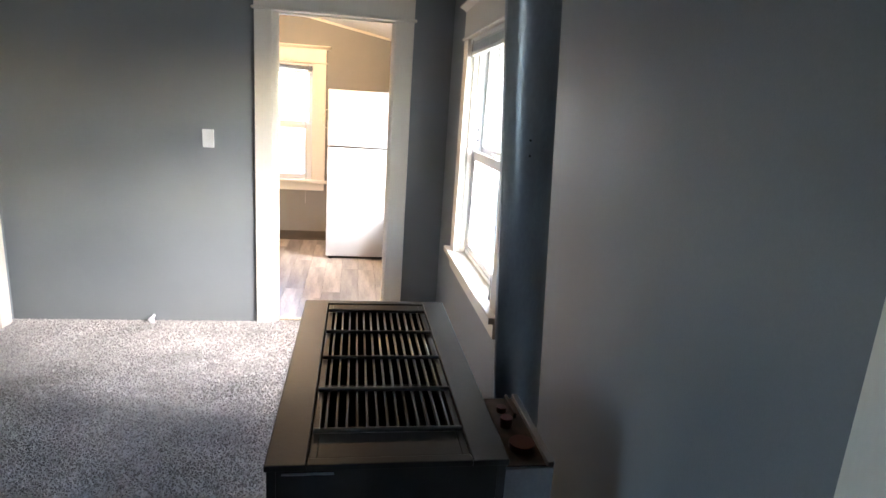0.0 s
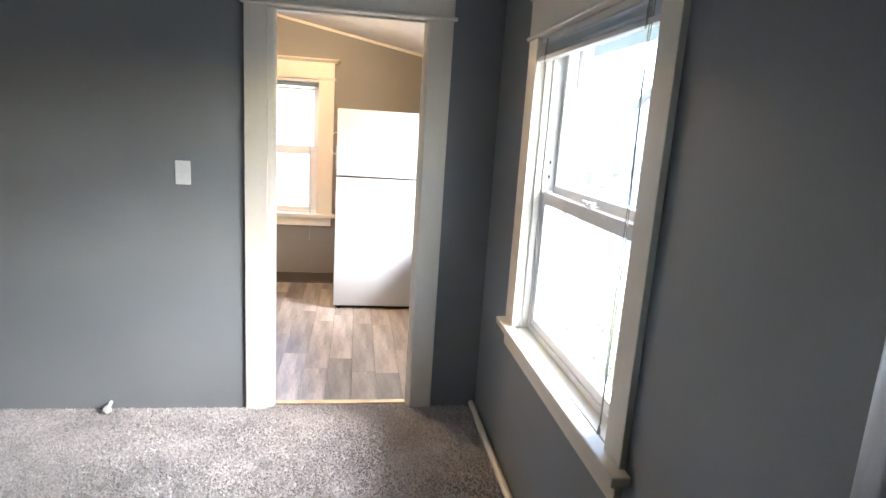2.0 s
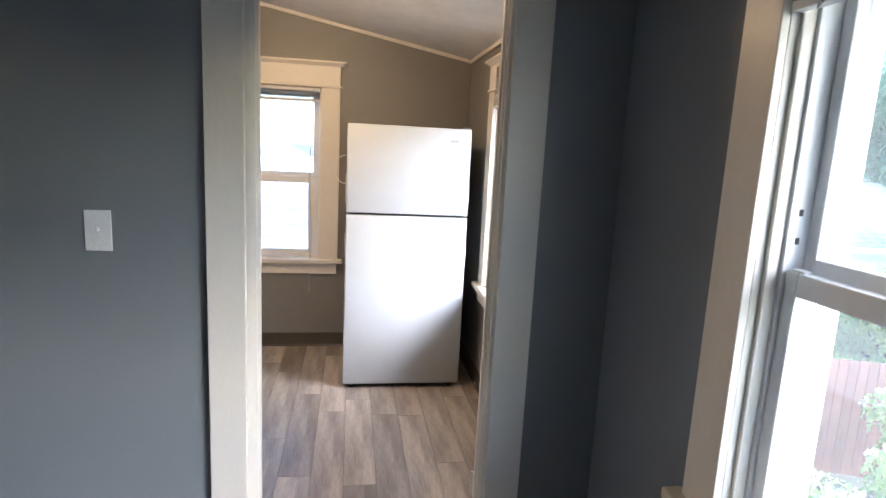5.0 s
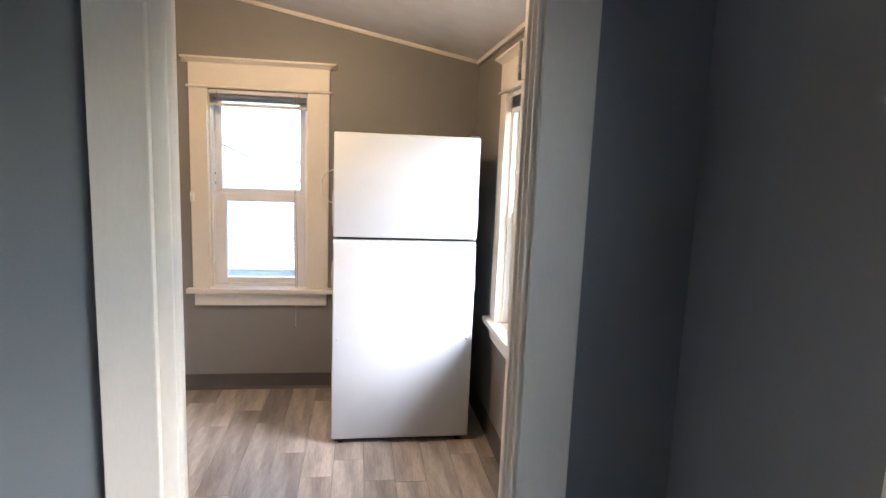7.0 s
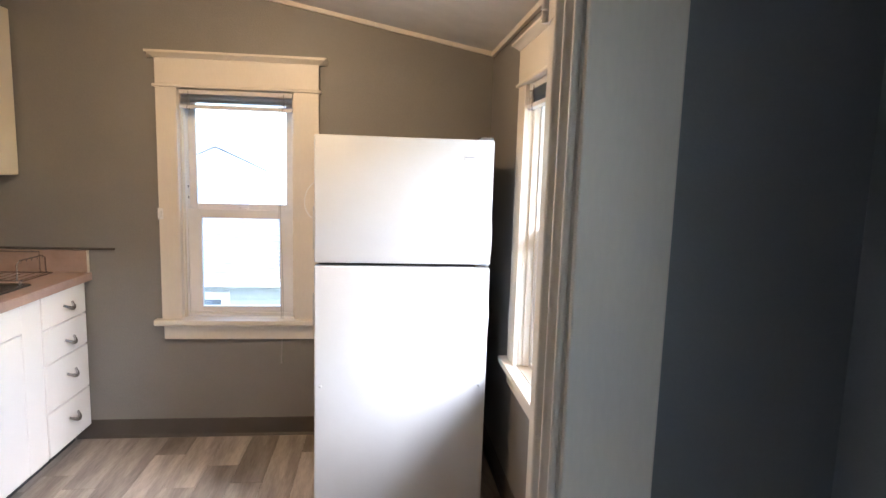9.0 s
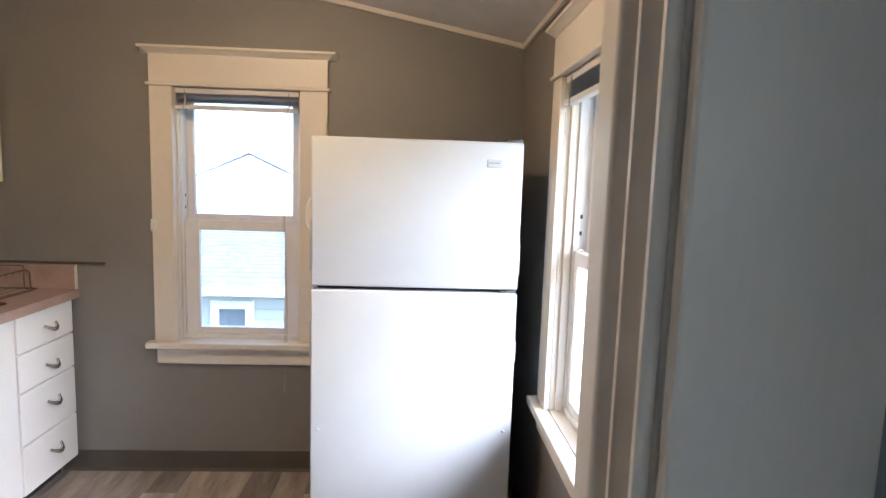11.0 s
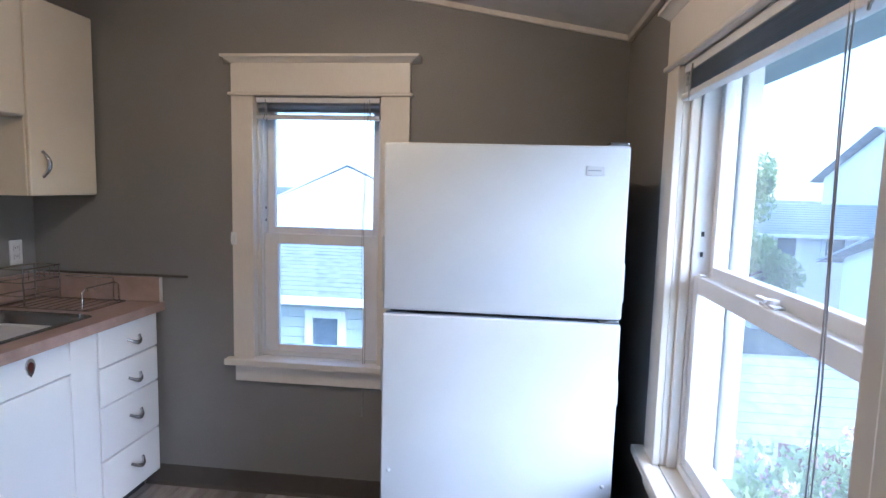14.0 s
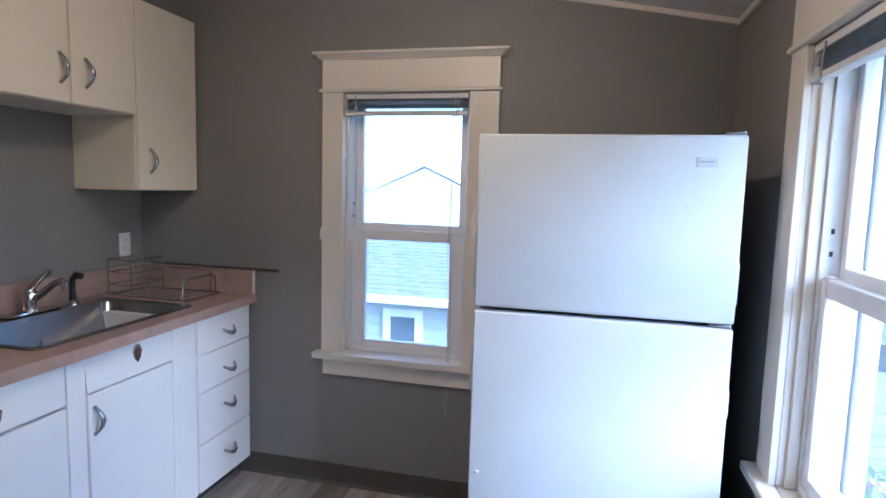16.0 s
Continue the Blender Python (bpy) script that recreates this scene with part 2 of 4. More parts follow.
bm = add_wall(bmesh.new(), on_mid, WEST, EAST, -0.1, 2.9, 0, 0.07, [(DOOR[0] - 0.02, DOOR[1] + 0.02, -0.1, DOOR[2] + 0.02)])
structure("wall_middle_living", bm, GREY, "blue grey painted living room end wall")
bm = add_wall(bmesh.new(), on_mid, WEST, EAST, -0.1, 2.9, 0.07, INNER, [(DOOR[0] - 0.02, DOOR[1] + 0.02, -0.1, DOOR[2] + 0.02)])
structure("wall_middle_kitchen", bm, TAUPE, "taupe grey kitchen wall round the doorway")
bm = add_wall(bmesh.new(), on_west, SOUTH, 3.97, -0.1, 2.6, 0, THICK, [hole(REAR_WINDOW), (2.84, 3.74, 0.0, 2.06)])
structure("wall_west_living", bm, GREY, "grey painted wall with a window and cream door")
bm = add_wall(bmesh.new(), on_west, 3.97, NORTH + THICK, -0.1, 2.9, 0, THICK, [])
structure("wall_west_kitchen", bm, TAUPE, "taupe grey wall behind the sink")
bm = add_wall(bmesh.new(), lambda a, v, z: (a, SOUTH - v, z), WEST - 0.2, EAST, -0.1, 2.6, 0, THICK, [])
structure("wall_south", bm, GREY, "plain grey painted wall")

tagged(mesh_object("ceiling_living", add_box(bmesh.new(), (WEST - 0.2, SOUTH - 0.2, 2.5), (EAST + 0.2, MID + 0.07, 2.62)), CEILING),
       "plain white painted living room ceiling", "ceiling", kind="structure")
SLOPE = -0.187


def kitchen_top(x):
    return 2.193 + SLOPE * (x - EAST)


bm = add_prism(bmesh.new(), [(WEST - 0.2, kitchen_top(WEST - 0.2)), (EAST + 0.7, kitchen_top(EAST + 0.7)), (EAST + 0.7, kitchen_top(EAST + 0.7) + 0.1),
                             (WEST - 0.2, kitchen_top(WEST - 0.2) + 0.1)], MID + 0.07, NORTH + 0.6, lambda a, b, d: (a, d, b))
tagged(mesh_object("ceiling_kitchen", bm, CEILING), "sloped white painted kitchen ceiling", "ceiling", kind="structure")

# small cove trim under the sloped ceiling
trim = thing("ceiling_trim", (0, NORTH, 2.4), "thin white trim along the sloped ceiling", "trim", kind="structure")
bm = add_prism(bmesh.new(), [(WEST, kitchen_top(WEST)), (EAST, kitchen_top(EAST)), (EAST, kitchen_top(EAST) - 0.022), (WEST, kitchen_top(WEST) - 0.022)],
               NORTH - 0.02, NORTH, lambda a, b, d: (a, d, b))
part("trim_strip", bm, CREAM, trim)
box("trim_strip", (EAST - 0.02, 4.04, 2.165), (EAST, NORTH - 0.02, 2.193), CREAM, trim, 0.004)

tagged(mesh_object("floor_carpet", add_box(bmesh.new(), (WEST - 0.1, SOUTH - 0.1, -0.15), (EAST + 0.1, 3.93, 0.0)), CARPET),
       "speckled grey beige cut pile carpet", "carpet", kind="structure")

# cut pile: short tilted tufts over the seen stretch of carpet
PILE = material("carpet_pile", (0.58, 0.56, 0.545), 1.0, vary=0.12, scale=2.5, grain=0.1)
pn, pl = PILE.node_tree.nodes, PILE.node_tree.links
geo, fleck, dye = pn.new("ShaderNodeNewGeometry"), pn.new("ShaderNodeValToRGB"), pn.new("ShaderNodeMix")
fleck.color_ramp.elements[0].color = (0.62, 0.6, 0.58, 1)
fleck.color_ramp.elements[1].color = (1.18, 1.16, 1.14, 1)
dye.data_type, dye.blend_type = "RGBA", "MULTIPLY"
dye.inputs[0].default_value = 1.0
base_in = pn["Principled BSDF"].inputs["Base Color"]
source = base_in.links[0].from_socket
pl.new(geo.outputs["Random Per Island"], fleck.inputs[0])
pl.new(source, dye.inputs[6])
pl.new(fleck.outputs[0], dye.inputs[7])
pl.new(dye.outputs[2], base_in)
N = 220000
r = np.random.RandomState(7)
cx, cy = r.uniform(WEST, EAST, N), 0.75 + (3.93 - 0.75) * r.uniform(0, 1, N)
keep = ~((cx > -0.08) & (cx < 0.33) & (cy < 1.65))
cx, cy = cx[keep], cy[keep]
n = len(cx)
ang, lean, lean2 = r.uniform(0, 6.283, n), r.normal(0, 0.004, n), r.normal(0, 0.004, n)
wid, hei = r.uniform(0.0018, 0.004, n), r.uniform(0.005, 0.009, n)
dx, dy = np.cos(ang) * wid, np.sin(ang) * wid
quads = np.stack([np.stack([cx - dx, cy - dy, np.full(n, -0.001)], 1), np.stack([cx + dx, cy + dy, np.full(n, -0.001)], 1),
                  np.stack([cx + dx + lean, cy + dy + lean2, hei], 1), np.stack([cx - dx + lean, cy - dy + lean2, hei], 1)], 1).reshape(-1, 3)
me = bpy.data.meshes.new("carpet_pile")
me.from_pydata(quads.tolist(), [], np.arange(4 * n).reshape(-1, 4).tolist())
me.materials.append(PILE)
tagged(new("carpet_pile", me), "speckled grey beige carpet pile tufts", "carpet pile", kind="stuff")


# ---- windows ----
def window(name, at, w, thing_label, cap_ears=0.045, head=0.157):
    a0, a1, s, h = w["a0"], w["a1"], w["s"], w["h"]
    top = s + h
    mid = (a0 + a1) / 2
    win = thing(name, at(mid, 0, s), thing_label, "window", kind="structure")
    c = 0.118
    k = w.get("c0", c)
    c = w.get("c1", c)

    def b(n, lo, hi, mat=CREAM, parent=win, bevel=0.003):
        return box(n, at(*lo), at(*hi), mat, parent, bevel)

    b("side_casing", (a0 - k, -0.02, s), (a0, 0, top))
    b("side_casing", (a1, -0.02, s), (a1 + c, 0, top))
    b("bead", (a0 - k - 0.014, -0.032, top), (a1 + c + 0.014, 0, top + 0.016), bevel=0.006)
    b("head_casing", (a0 - k, -0.022, top + 0.016), (a1 + c, 0, top + head))
    bm = bmesh.new()
    e = cap_ears
    prof = [(0.0, head), (0.024, head), (0.03, head + 0.007), (0.045, head + 0.02), (0.052, head + 0.023), (0.052, head + 0.034), (0.0, head + 0.034)]
    rows = []
    for v, z in prof:
        out = max(v - 0.022, 0) * 1.3 if v else e - 0.005
        rows.append([bm.verts.new(at(a0 - k - (out if v else e), -v, top + z)), bm.verts.new(at(a1 + c + (out if v else e), -v, top + z))])
    for i in range(len(rows)):
        j = (i + 1) % len(rows)
        bm.faces.new((rows[i][0], rows[i][1], rows[j][1], rows[j][0]))
    bm.faces.new([r[0] for r in rows])
    bm.faces.new([r[1] for r in rows][::-1])
    bmesh.ops.recalc_face_normals(bm, faces=bm.faces[:])
    part("cap_moulding", bm, CREAM, win)
    b("sill", (a0 - k - 0.035, -0.055, s - 0.032), (a1 + c + 0.035, 0.0, s), bevel=0.006)
    b("sill_inner", (a0 - 0.01, 0.002, s - 0.028), (a1 + 0.01, 0.055, s - 0.001), bevel=0.002)
    b("apron", (a0 - k + 0.008, -0.02, s - 0.115), (a1 + c - 0.008, 0, s - 0.032))
    b("jamb", (a0 - 0.018, 0.0, s), (a0, 0.16, top))
    b("jamb", (a1, 0.0, s), (a1 + 0.018, 0.16, top))
    b("jamb", (a0 - 0.018, 0.0, top), (a1 + 0.018, 0.16, top + 0.018))
    for lo, hi in ((a0 - 0.1, a0 + 0.012), (a1 - 0.012, a1 + 0.1)):
        b("outer_trim", (lo, 0.172, s - 0.02), (hi, 0.215, top + 0.02), HOUSE_WHITE)
    b("stop", (a0, 0.02, s), (a0 + 0.012, 0.05, top - 0.012), bevel=0.004)
    b("stop", (a1 - 0.012, 0.02, s), (a1, 0.05, top - 0.012), bevel=0.004)
    b("stop", (a0, 0.02, top - 0.012), (a1, 0.05, top), bevel=0.004)
    # vinyl frame and sashes
    f = 0.02
    bm = bmesh.new()
    for lo, hi in (((a0, 0.05, s), (a0 + f, 0.15, top)), ((a1 - f, 0.05, s), (a1, 0.15, top)),
                   ((a0 + f, 0.05, s), (a1 - f, 0.15, s + 0.022)), ((a0 + f, 0.05, top - 0.022), (a1 - f, 0.15, top))):
        add_box(bm, at(*lo), at(*hi), 0.003)
    part("vinyl_frame", bm, VINYL, win)
    st = w.get("stile", 0.036)

    def sash(n, z0, z1, v0, v1, low, high, stile):
        bm = bmesh.new()
        for lo, hi in (((a0 + f, v0, z0), (a0 + f + stile, v1, z1)), ((a1 - f - stile, v0, z0), (a1 - f, v1, z1)),
                       ((a0 + f + stile, v0, z0), (a1 - f - stile, v1, z0 + low)), ((a0 + f + stile, v0, z1 - high), (a1 - f - stile, v1, z1))):
            add_box(bm, at(*lo), at(*hi), 0.004)
        ob = part(n, bm, VINYL, win)
        pane = b("pane", (a0 + f + stile - 0.004, (v0 + v1) / 2 - 0.002, z0 + low - 0.004), (a1 - f - stile + 0.004, (v0 + v1) / 2 + 0.002, z1 - high + 0.004), GLASS, ob, 0)
        pane.visible_shadow = False
        return ob

    lower = sash("lower_sash", s + 0.022, s + 0.605, 0.058, 0.09, 0.035, 0.05, st)
    sash("upper_sash", s + 0.585, top - 0.022, 0.098, 0.128, 0.05, 0.03, w.get("upper_stile", st * 0.85))
    # sash lock on the meeting rail and tilt latches
    bm = add_box(bmesh.new(), at(mid - 0.035, 0.062, s + 0.605), at(mid + 0.035, 0.088, s + 0.612), 0.002)
    add_tube(bm, [at(mid, 0.075, s + 0.61), at(mid, 0.075, s + 0.622)], 0.014, 12)
    add_box(bm, at(mid - 0.005, 0.055, s + 0.616), at(mid + 0.045, 0.07, s + 0.624), 0.003)
    part("sash_lock", bm, VINYL, lower)
    for a in (a0 + f + 0.03, a1 - f - 0.03):
        b("tilt_latch", (a - 0.018, 0.062, s + 0.605), (a + 0.018, 0.08, s + 0.611), VINYL, lower, 0.002)
    for zz in (0.66, 0.72):
        b("balance_slot", (a1 - f - 0.002, 0.07, s + zz), (a1 - f, 0.078, s + zz + 0.014), BLACK, win, 0)
        b("balance_slot", (a0 + f, 0.07, s + zz), (a0 + f + 0.002, 0.078, s + zz + 0.014), BLACK, win, 0)
    return win


def blind(at, w, label, drop=0.085, mat=None, cord_side=1, cord_drop=0.9, cord_in=0.05):
    a0, a1 = w["a0"] + 0.008, w["a1"] - 0.008
    top = w["s"] + w["h"] - 0.004
    mid = (a0 + a1) / 2
    bl = thing("mini_blind", at(mid, 0.02, top), label, "blind")
    mat = mat or BLIND
    box("headrail", at(a0, -0.004, top - 0.024), at(a1, 0.024, top), RAIL, bl, 0.002)
    n = int((drop - 0.044) / 0.0052) + 1
    for i in range(n):
        z = top - 0.028 - i * 0.0052
        bm = bmesh.new()
        sag = random.uniform(-0.001, 0.001)
        rows = []
        for k in range(5):
            v = -0.004 + 0.025 * k / 4 + sag * 1.5
            zz = z + 0.0035 * (1 - ((k - 2) / 2) ** 2) + sag * k
            rows.append((bm.verts.new(at(a0 + 0.004, v, zz)), bm.verts.new(at(a1 - 0.004, v, zz))))
        for r, q in zip(rows, rows[1:]):
            bm.faces.new((r[0], r[1], q[1], q[0]))
        bmesh.ops.solidify(bm, geom=bm.faces[:], thickness=0.0006)
        part("slat", bm, mat, bl)
    box("bottom_rail", at(a0, -0.01, top - drop), at(a1, 0.022, top - drop + 0.018), RAIL, bl, 0.004)
    for f in (0.08, 0.92):
        a = a0 + (a1 - a0) * f
        bm = add_tube(bmesh.new(), [at(a, -0.006, top - 0.01), at(a + 0.004, -0.01, top - drop * 0.6), at(a - 0.006, -0.012, top - drop), at(a + 0.008, -0.008, top - drop - 0.008), at(a + 0.004, -0.006, top - drop * 0.5)], 0.0025, 6)
        part("ladder_tape", bm, CORD, bl)
    a = a1 - 0.07 if cord_side > 0 else a0 + cord_in
    for k in (0, 1):
        pts = [at(a + 0.01 * k + 0.006 * math.sin(i * 0.9 + k), -0.008 - 0.002 * math.sin(i * 0.6), top - 0.02 - cord_drop * i / 10) for i in range(11)]
        tube("cord", pts, 0.0016, CORD, bl, 6)
    tube("cord_tassel", [at(a + 0.005, -0.009, top - 0.02 - cord_drop), at(a + 0.005, -0.009, top - 0.05 - cord_drop)], 0.004, CORD, bl, 8, radii=[0.002, 0.006])
    return bl


window("window_1", on_east, LIVING_WINDOW, "white vinyl sash window in cream wooden casing")
window("window_2", on_east, KITCHEN_SIDE_WINDOW, "white vinyl sash window beside the fridge, cream casing")
window("window_3", on_north, dict(KITCHEN_BACK_WINDOW, stile=0.07, upper_stile=0.038, c0=0.106, c1=0.134), "narrow white sash window in cream casing", head=0.148)
window("window_4", on_west, REAR_WINDOW, "plain white sash window in cream casing")
blind(on_east, LIVING_WINDOW, "raised dark grey mini blind at the window top", 0.09, cord_side=-1, cord_drop=1.15)
blind(on_east, KITCHEN_SIDE_WINDOW, "raised dark grey mini blind at the window top", 0.1, cord_side=-1, cord_drop=1.3, cord_in=0.115)
blind(on_north, KITCHEN_BACK_WINDOW, "raised grey mini blind at the window top", 0.1, cord_side=1, cord_drop=1.45)


# ---- doorway to the kitchen ----
dw = thing("doorway_1", (-0.09, MID, 0), "cream painted open doorway casing without a door", "doorway", kind="structure")
d0, d1, dt = DOOR
box("side_casing", (d0 - 0.106, MID - 0.02, 0), (d0 + 0.004, MID, dt), CREAM, dw)
box("side_casing", (d1 + 0.003, MID - 0.012, 0), (d1 + 0.124, MID, dt), CREAM, dw)
box("bead", (d0 - 0.124, MID - 0.036, dt), (d1 + 0.14, MID, dt + 0.018), CREAM, dw, 0.006)
box("head_casing", (d0 - 0.106, MID - 0.026, dt + 0.018), (d1 + 0.124, MID, dt + 0.2), CREAM, dw)
box("cap_moulding", (d0 - 0.17, MID - 0.06, dt + 0.2), (d1 + 0.18, MID, dt + 0.235), CREAM, dw, 0.01)
box("jamb", (d0 - 0.02, MID, 0), (d0, MID + INNER, dt), CREAM, dw)
box("jamb", (d1, MID, 0), (d1 + 0.02, MID + INNER, dt), CREAM, dw)
box("jamb", (d0 - 0.02, MID, dt), (d1 + 0.02, MID + INNER, dt + 0.02), CREAM, dw)


BEADED = [(0, 0.002), (0.005, 0.003), (0.008, 0.007), (0.008, 0.013), (0.004, 0.018), (0.001, 0.024), (0.001, 0.03), (0.009, 0.033), (0.013, 0.038),
          (0.013, 0.044), (0.009, 0.05), (0.005, 0.056), (0.005, 0.06), (0.015, 0.063), (0.018, 0.068), (0.018, 0.074), (0.013, 0.078), (0, 0.079)]
SQUARE = [(0, 0.002), (0.03, 0.002), (0.033, 0.006), (0.033, 0.016), (0.036, 0.02), (0.04, 0.024), (0.041, 0.03), (0.041, 0.06), (0.037, 0.066), (0.03, 0.068), (0.03, 0.079), (0, 0.079)]


def moulded_stop(prof, base, side):
    """A stop run up one jamb; side gives the way it stands out."""
    bm = add_prism(bmesh.new(), prof, 0.001, dt - 0.012, lambda o, v, z: (base + side * o, MID + v * 0.72, z))
    return part("moulded_stop", bm, CREAM, dw, "", 45)


moulded_stop(SQUARE, d0, 1)
moulded_stop(BEADED, d1, -1)
box("stop", (d0, MID + 0.03, dt - 0.012), (d1, MID + 0.079, dt), CREAM, dw, 0.004)
box("kitchen_casing", (d0 - 0.12, MID + INNER, 0), (d0 - 0.006, MID + INNER + 0.02, dt + 0.006), CREAM, dw)
box("kitchen_casing", (d1 + 0.006, MID + INNER, 0), (d1 + 0.12, MID + INNER + 0.02, dt + 0.006), CREAM, dw)
box("kitchen_head", (d0 - 0.12, MID + INNER, dt + 0.006), (d1 + 0.12, MID + INNER + 0.02, dt + 0.12), CREAM, dw)
for z in (0.29, 1.73):
    bm = add_box(bmesh.new(), (d1 - 0.0025, MID + 0.095, z), (d1 + 0.001, MID + 0.138, z + 0.09), 0.001)
    for k in range(5):
        add_tube(bm, [(d1 - 0.004, MID + INNER + 0.004, z + k * 0.018), (d1 - 0.004, MID + INNER + 0.004, z + k * 0.018 + 0.016)], 0.006, 10)
    part("hinge", bm, CREAM, dw, "painted over butt hinge")
box("threshold_strip", (d0, 3.935, 0.0), (d1, 3.975, 0.008), BRASS, dw, 0.003, "pale metal carpet strip")


def panel_door(name, at, a0, a1, label):
    dr = thing(name, at((a0 + a1) / 2, 0, 0), label, "door", kind="structure")
    for lo, hi in ((a0 - 0.12, a0), (a1, a1 + 0.12)):
        box("side_casing", at(lo, -0.022, 0), at(hi, 0, 2.04), CREAM, dr)
    box("head_casing", at(a0 - 0.13, -0.026, 2.04), at(a1 + 0.13, 0, 2.2), CREAM, dr)
    box("cap_moulding", at(a0 - 0.16, -0.05, 2.2), at(a1 + 0.16, 0, 2.23), CREAM, dr, 0.008)
    for a in (a0, a1):
        s = -0.02 if a == a0 else 0.02
        box("jamb", at(a, 0, 0), at(a + s, 0.14, 2.04), CREAM, dr)
    box("jamb", at(a0 - 0.02, 0, 2.04), at(a1 + 0.02, 0.14, 2.06), CREAM, dr)
    leaf = box("leaf", at(a0 + 0.004, 0.03, 0.01), at(a1 - 0.004, 0.07, 2.035), CREAM, dr)
    m = (a0 + a1) / 2
    for p0, p1 in ((a0 + 0.1, m - 0.05), (m + 0.05, a1 - 0.1)):
        for z0, z1 in ((0.2, 0.95), (1.1, 1.9)):
            box("door_panel", at(p0, 0.022, z0), at(p1, 0.032, z1), CREAM, leaf, 0.006)
    tube("knob", [at(a0 + 0.06, 0.03, 1.0), at(a0 + 0.06, 0.0, 1.0), at(a0 + 0.06, -0.02, 1.0), at(a0 + 0.06, -0.035, 1.0)], 0.02, CHROME, leaf, 14, radii=[0.014, 0.01, 0.027, 0.018])
    return dr


panel_door("door_1", on_east, -0.48, 0.32, "closed cream panelled door in cream casing")
panel_door("door_2", on_west, 2.86, 3.72, "closed cream panelled door in cream casing")

# rubber cove base in the kitchen
cove = thing("baseboard", (0, NORTH, 0), "dark brown rubber cove base", "baseboard", kind="structure")


def cove_strip(at, a0, a1):
    prof = [(0, 0), (0.022, 0), (0.02, 0.004), (0.009, 0.012), (0.005, 0.025), (0.004, 0.1), (0, 0.102)]
    part("cove_strip", add_prism(bmesh.new(), prof, a0, a1, lambda v, z, a: at(a, -v, z)), BASE, cove)


cove_strip(on_north, -1.6, EAST)
cove_strip(on_east, 4.07, NORTH - 0.02)
cove_strip(on_west, 4.06, 4.4)
for a0, a1 in ((WEST, d0 - 0.125), (d1 + 0.125, EAST)):
    cove_strip(lambda a, v, z: (a, MID + INNER - v, z), a0, a1)


# ---- living room things ----
def heater():
    x0, x1, y0, y1, t = -0.092, 0.346, 0.80, 1.675, 0.94
    h = thing("console_heater", ((x0 + x1) / 2, (y0 + y1) / 2, 0), "black enamelled oil console heater with a slotted top grille", "heater")
    i, k, zt = 0.004, 0.02, t - 0.014
    for lo, hi in (((x0 + i, y0 + i), (x0 + k, y1 - i)), ((x1 - k, y0 + i), (x1 - i, y1 - i)), ((x0 + k, y0 + i), (x1 - k, y0 + k)), ((x0 + k, y1 - k), (x1 - k, y1 - i))):
        box("side_panel", (*lo, 0.06), (*hi, zt), STOVE, h, 0.0015)
    box("base", (x0 + 0.03, y0 + 0.03, 0.0), (x1 - 0.03, y1 - 0.03, 0.06), STOVE, h, 0.004)
    # top rim with an opening, then an inset panel
    p0, p1, q0, q1 = -0.02, 0.278, 0.822, 1.645
    bm = bmesh.new()
    for lo, hi in (((x0, y0, t - 0.013), (p0, y1, t)), ((p1, y0, t - 0.013), (x1, y1, t)), ((p0, y0, t - 0.013), (p1, q0, t)), ((p0, q1, t - 0.013), (p1, y1, t))):
        add_box(bm, lo, hi, 0.0025)
    part("top_rim", bm, STOVE, h)
    g0, g1, e0, e1 = -0.003, 0.262, 0.905, 1.57
    bm = bmesh.new()
    for lo, hi in (((p0 + 0.003, q0 + 0.003), (g0, q1 - 0.003)), ((g1, q0 + 0.003), (p1 - 0.003, q1 - 0.003)), ((g0, q0 + 0.003), (g1, e0)), ((g0, e1), (g1, q1 - 0.003))):
        add_box(bm, (*lo, t - 0.012), (*hi, t - 0.003), 0.0015)
    part("top_panel", bm, STOVE, h)
    # added black sheet that paints the deep shade seen between the grille bars
    box("dark_well_floor", (x0 + 0.03, y0 + 0.03, t - 0.3), (x1 - 0.03, y1 - 0.03, t - 0.28), WELL_SHADE, h, 0)
    for k in range(5):
        y = e0 + (e1 - e0) * k / 4
        tube("cross_bar", [(g0 - 0.012, y, t + 0.003), (g1 + 0.012, y, t + 0.003)], 0.0055, STOVE_BAR, h, 8)
    for k in range(13):
        x = g0 + (g1 - g0) * (k + 0.5) / 13
        box("grille_bar", (x - 0.0024, e0, t - 0.014), (x + 0.0024, e1, t - 0.001), STOVE_BAR, h, 0.0012)
    box("scratch", (x0 + 0.03, y0 - 0.0006, t - 0.02), (x0 + 0.12, y0 + 0.004, t - 0.018), GALV, h, 0)
    # louvred front towards the room
    for k in range(14):
        z = 0.14 + k * 0.045
        box("front_louvre", (x0 - 0.002, y0 + 0.08, z), (x0 + 0.012, y1 - 0.08, z + 0.02), STOVE, h, 0.003)
    # fuel control box at the back
    b = box("control_box", (x1 + 0.002, 0.868, 0.5), (0.462, 1.15, 0.872), GALV, h, 0.003, "grey sheet metal control box")
    box("control_top", (x1 + 0.008, 0.874, 0.872), (0.456, 1.146, 0.876), RUST, b, 0.001, "rusty brown recessed top")
    box("control_flange", (0.447, 0.868, 0.874), (0.462, 1.15, 0.886), GALV, b, 0.002)
    for (cx, cy), r, hh in (((0.412, 0.935), 0.027, 0.014), ((0.4, 1.02), 0.014, 0.022), ((0.405, 1.085), 0.012, 0.012)):
        tube("knob", [(cx, cy, 0.876), (cx, cy, 0.876 + hh)], r, RED, b, 16, "red brown control knob")
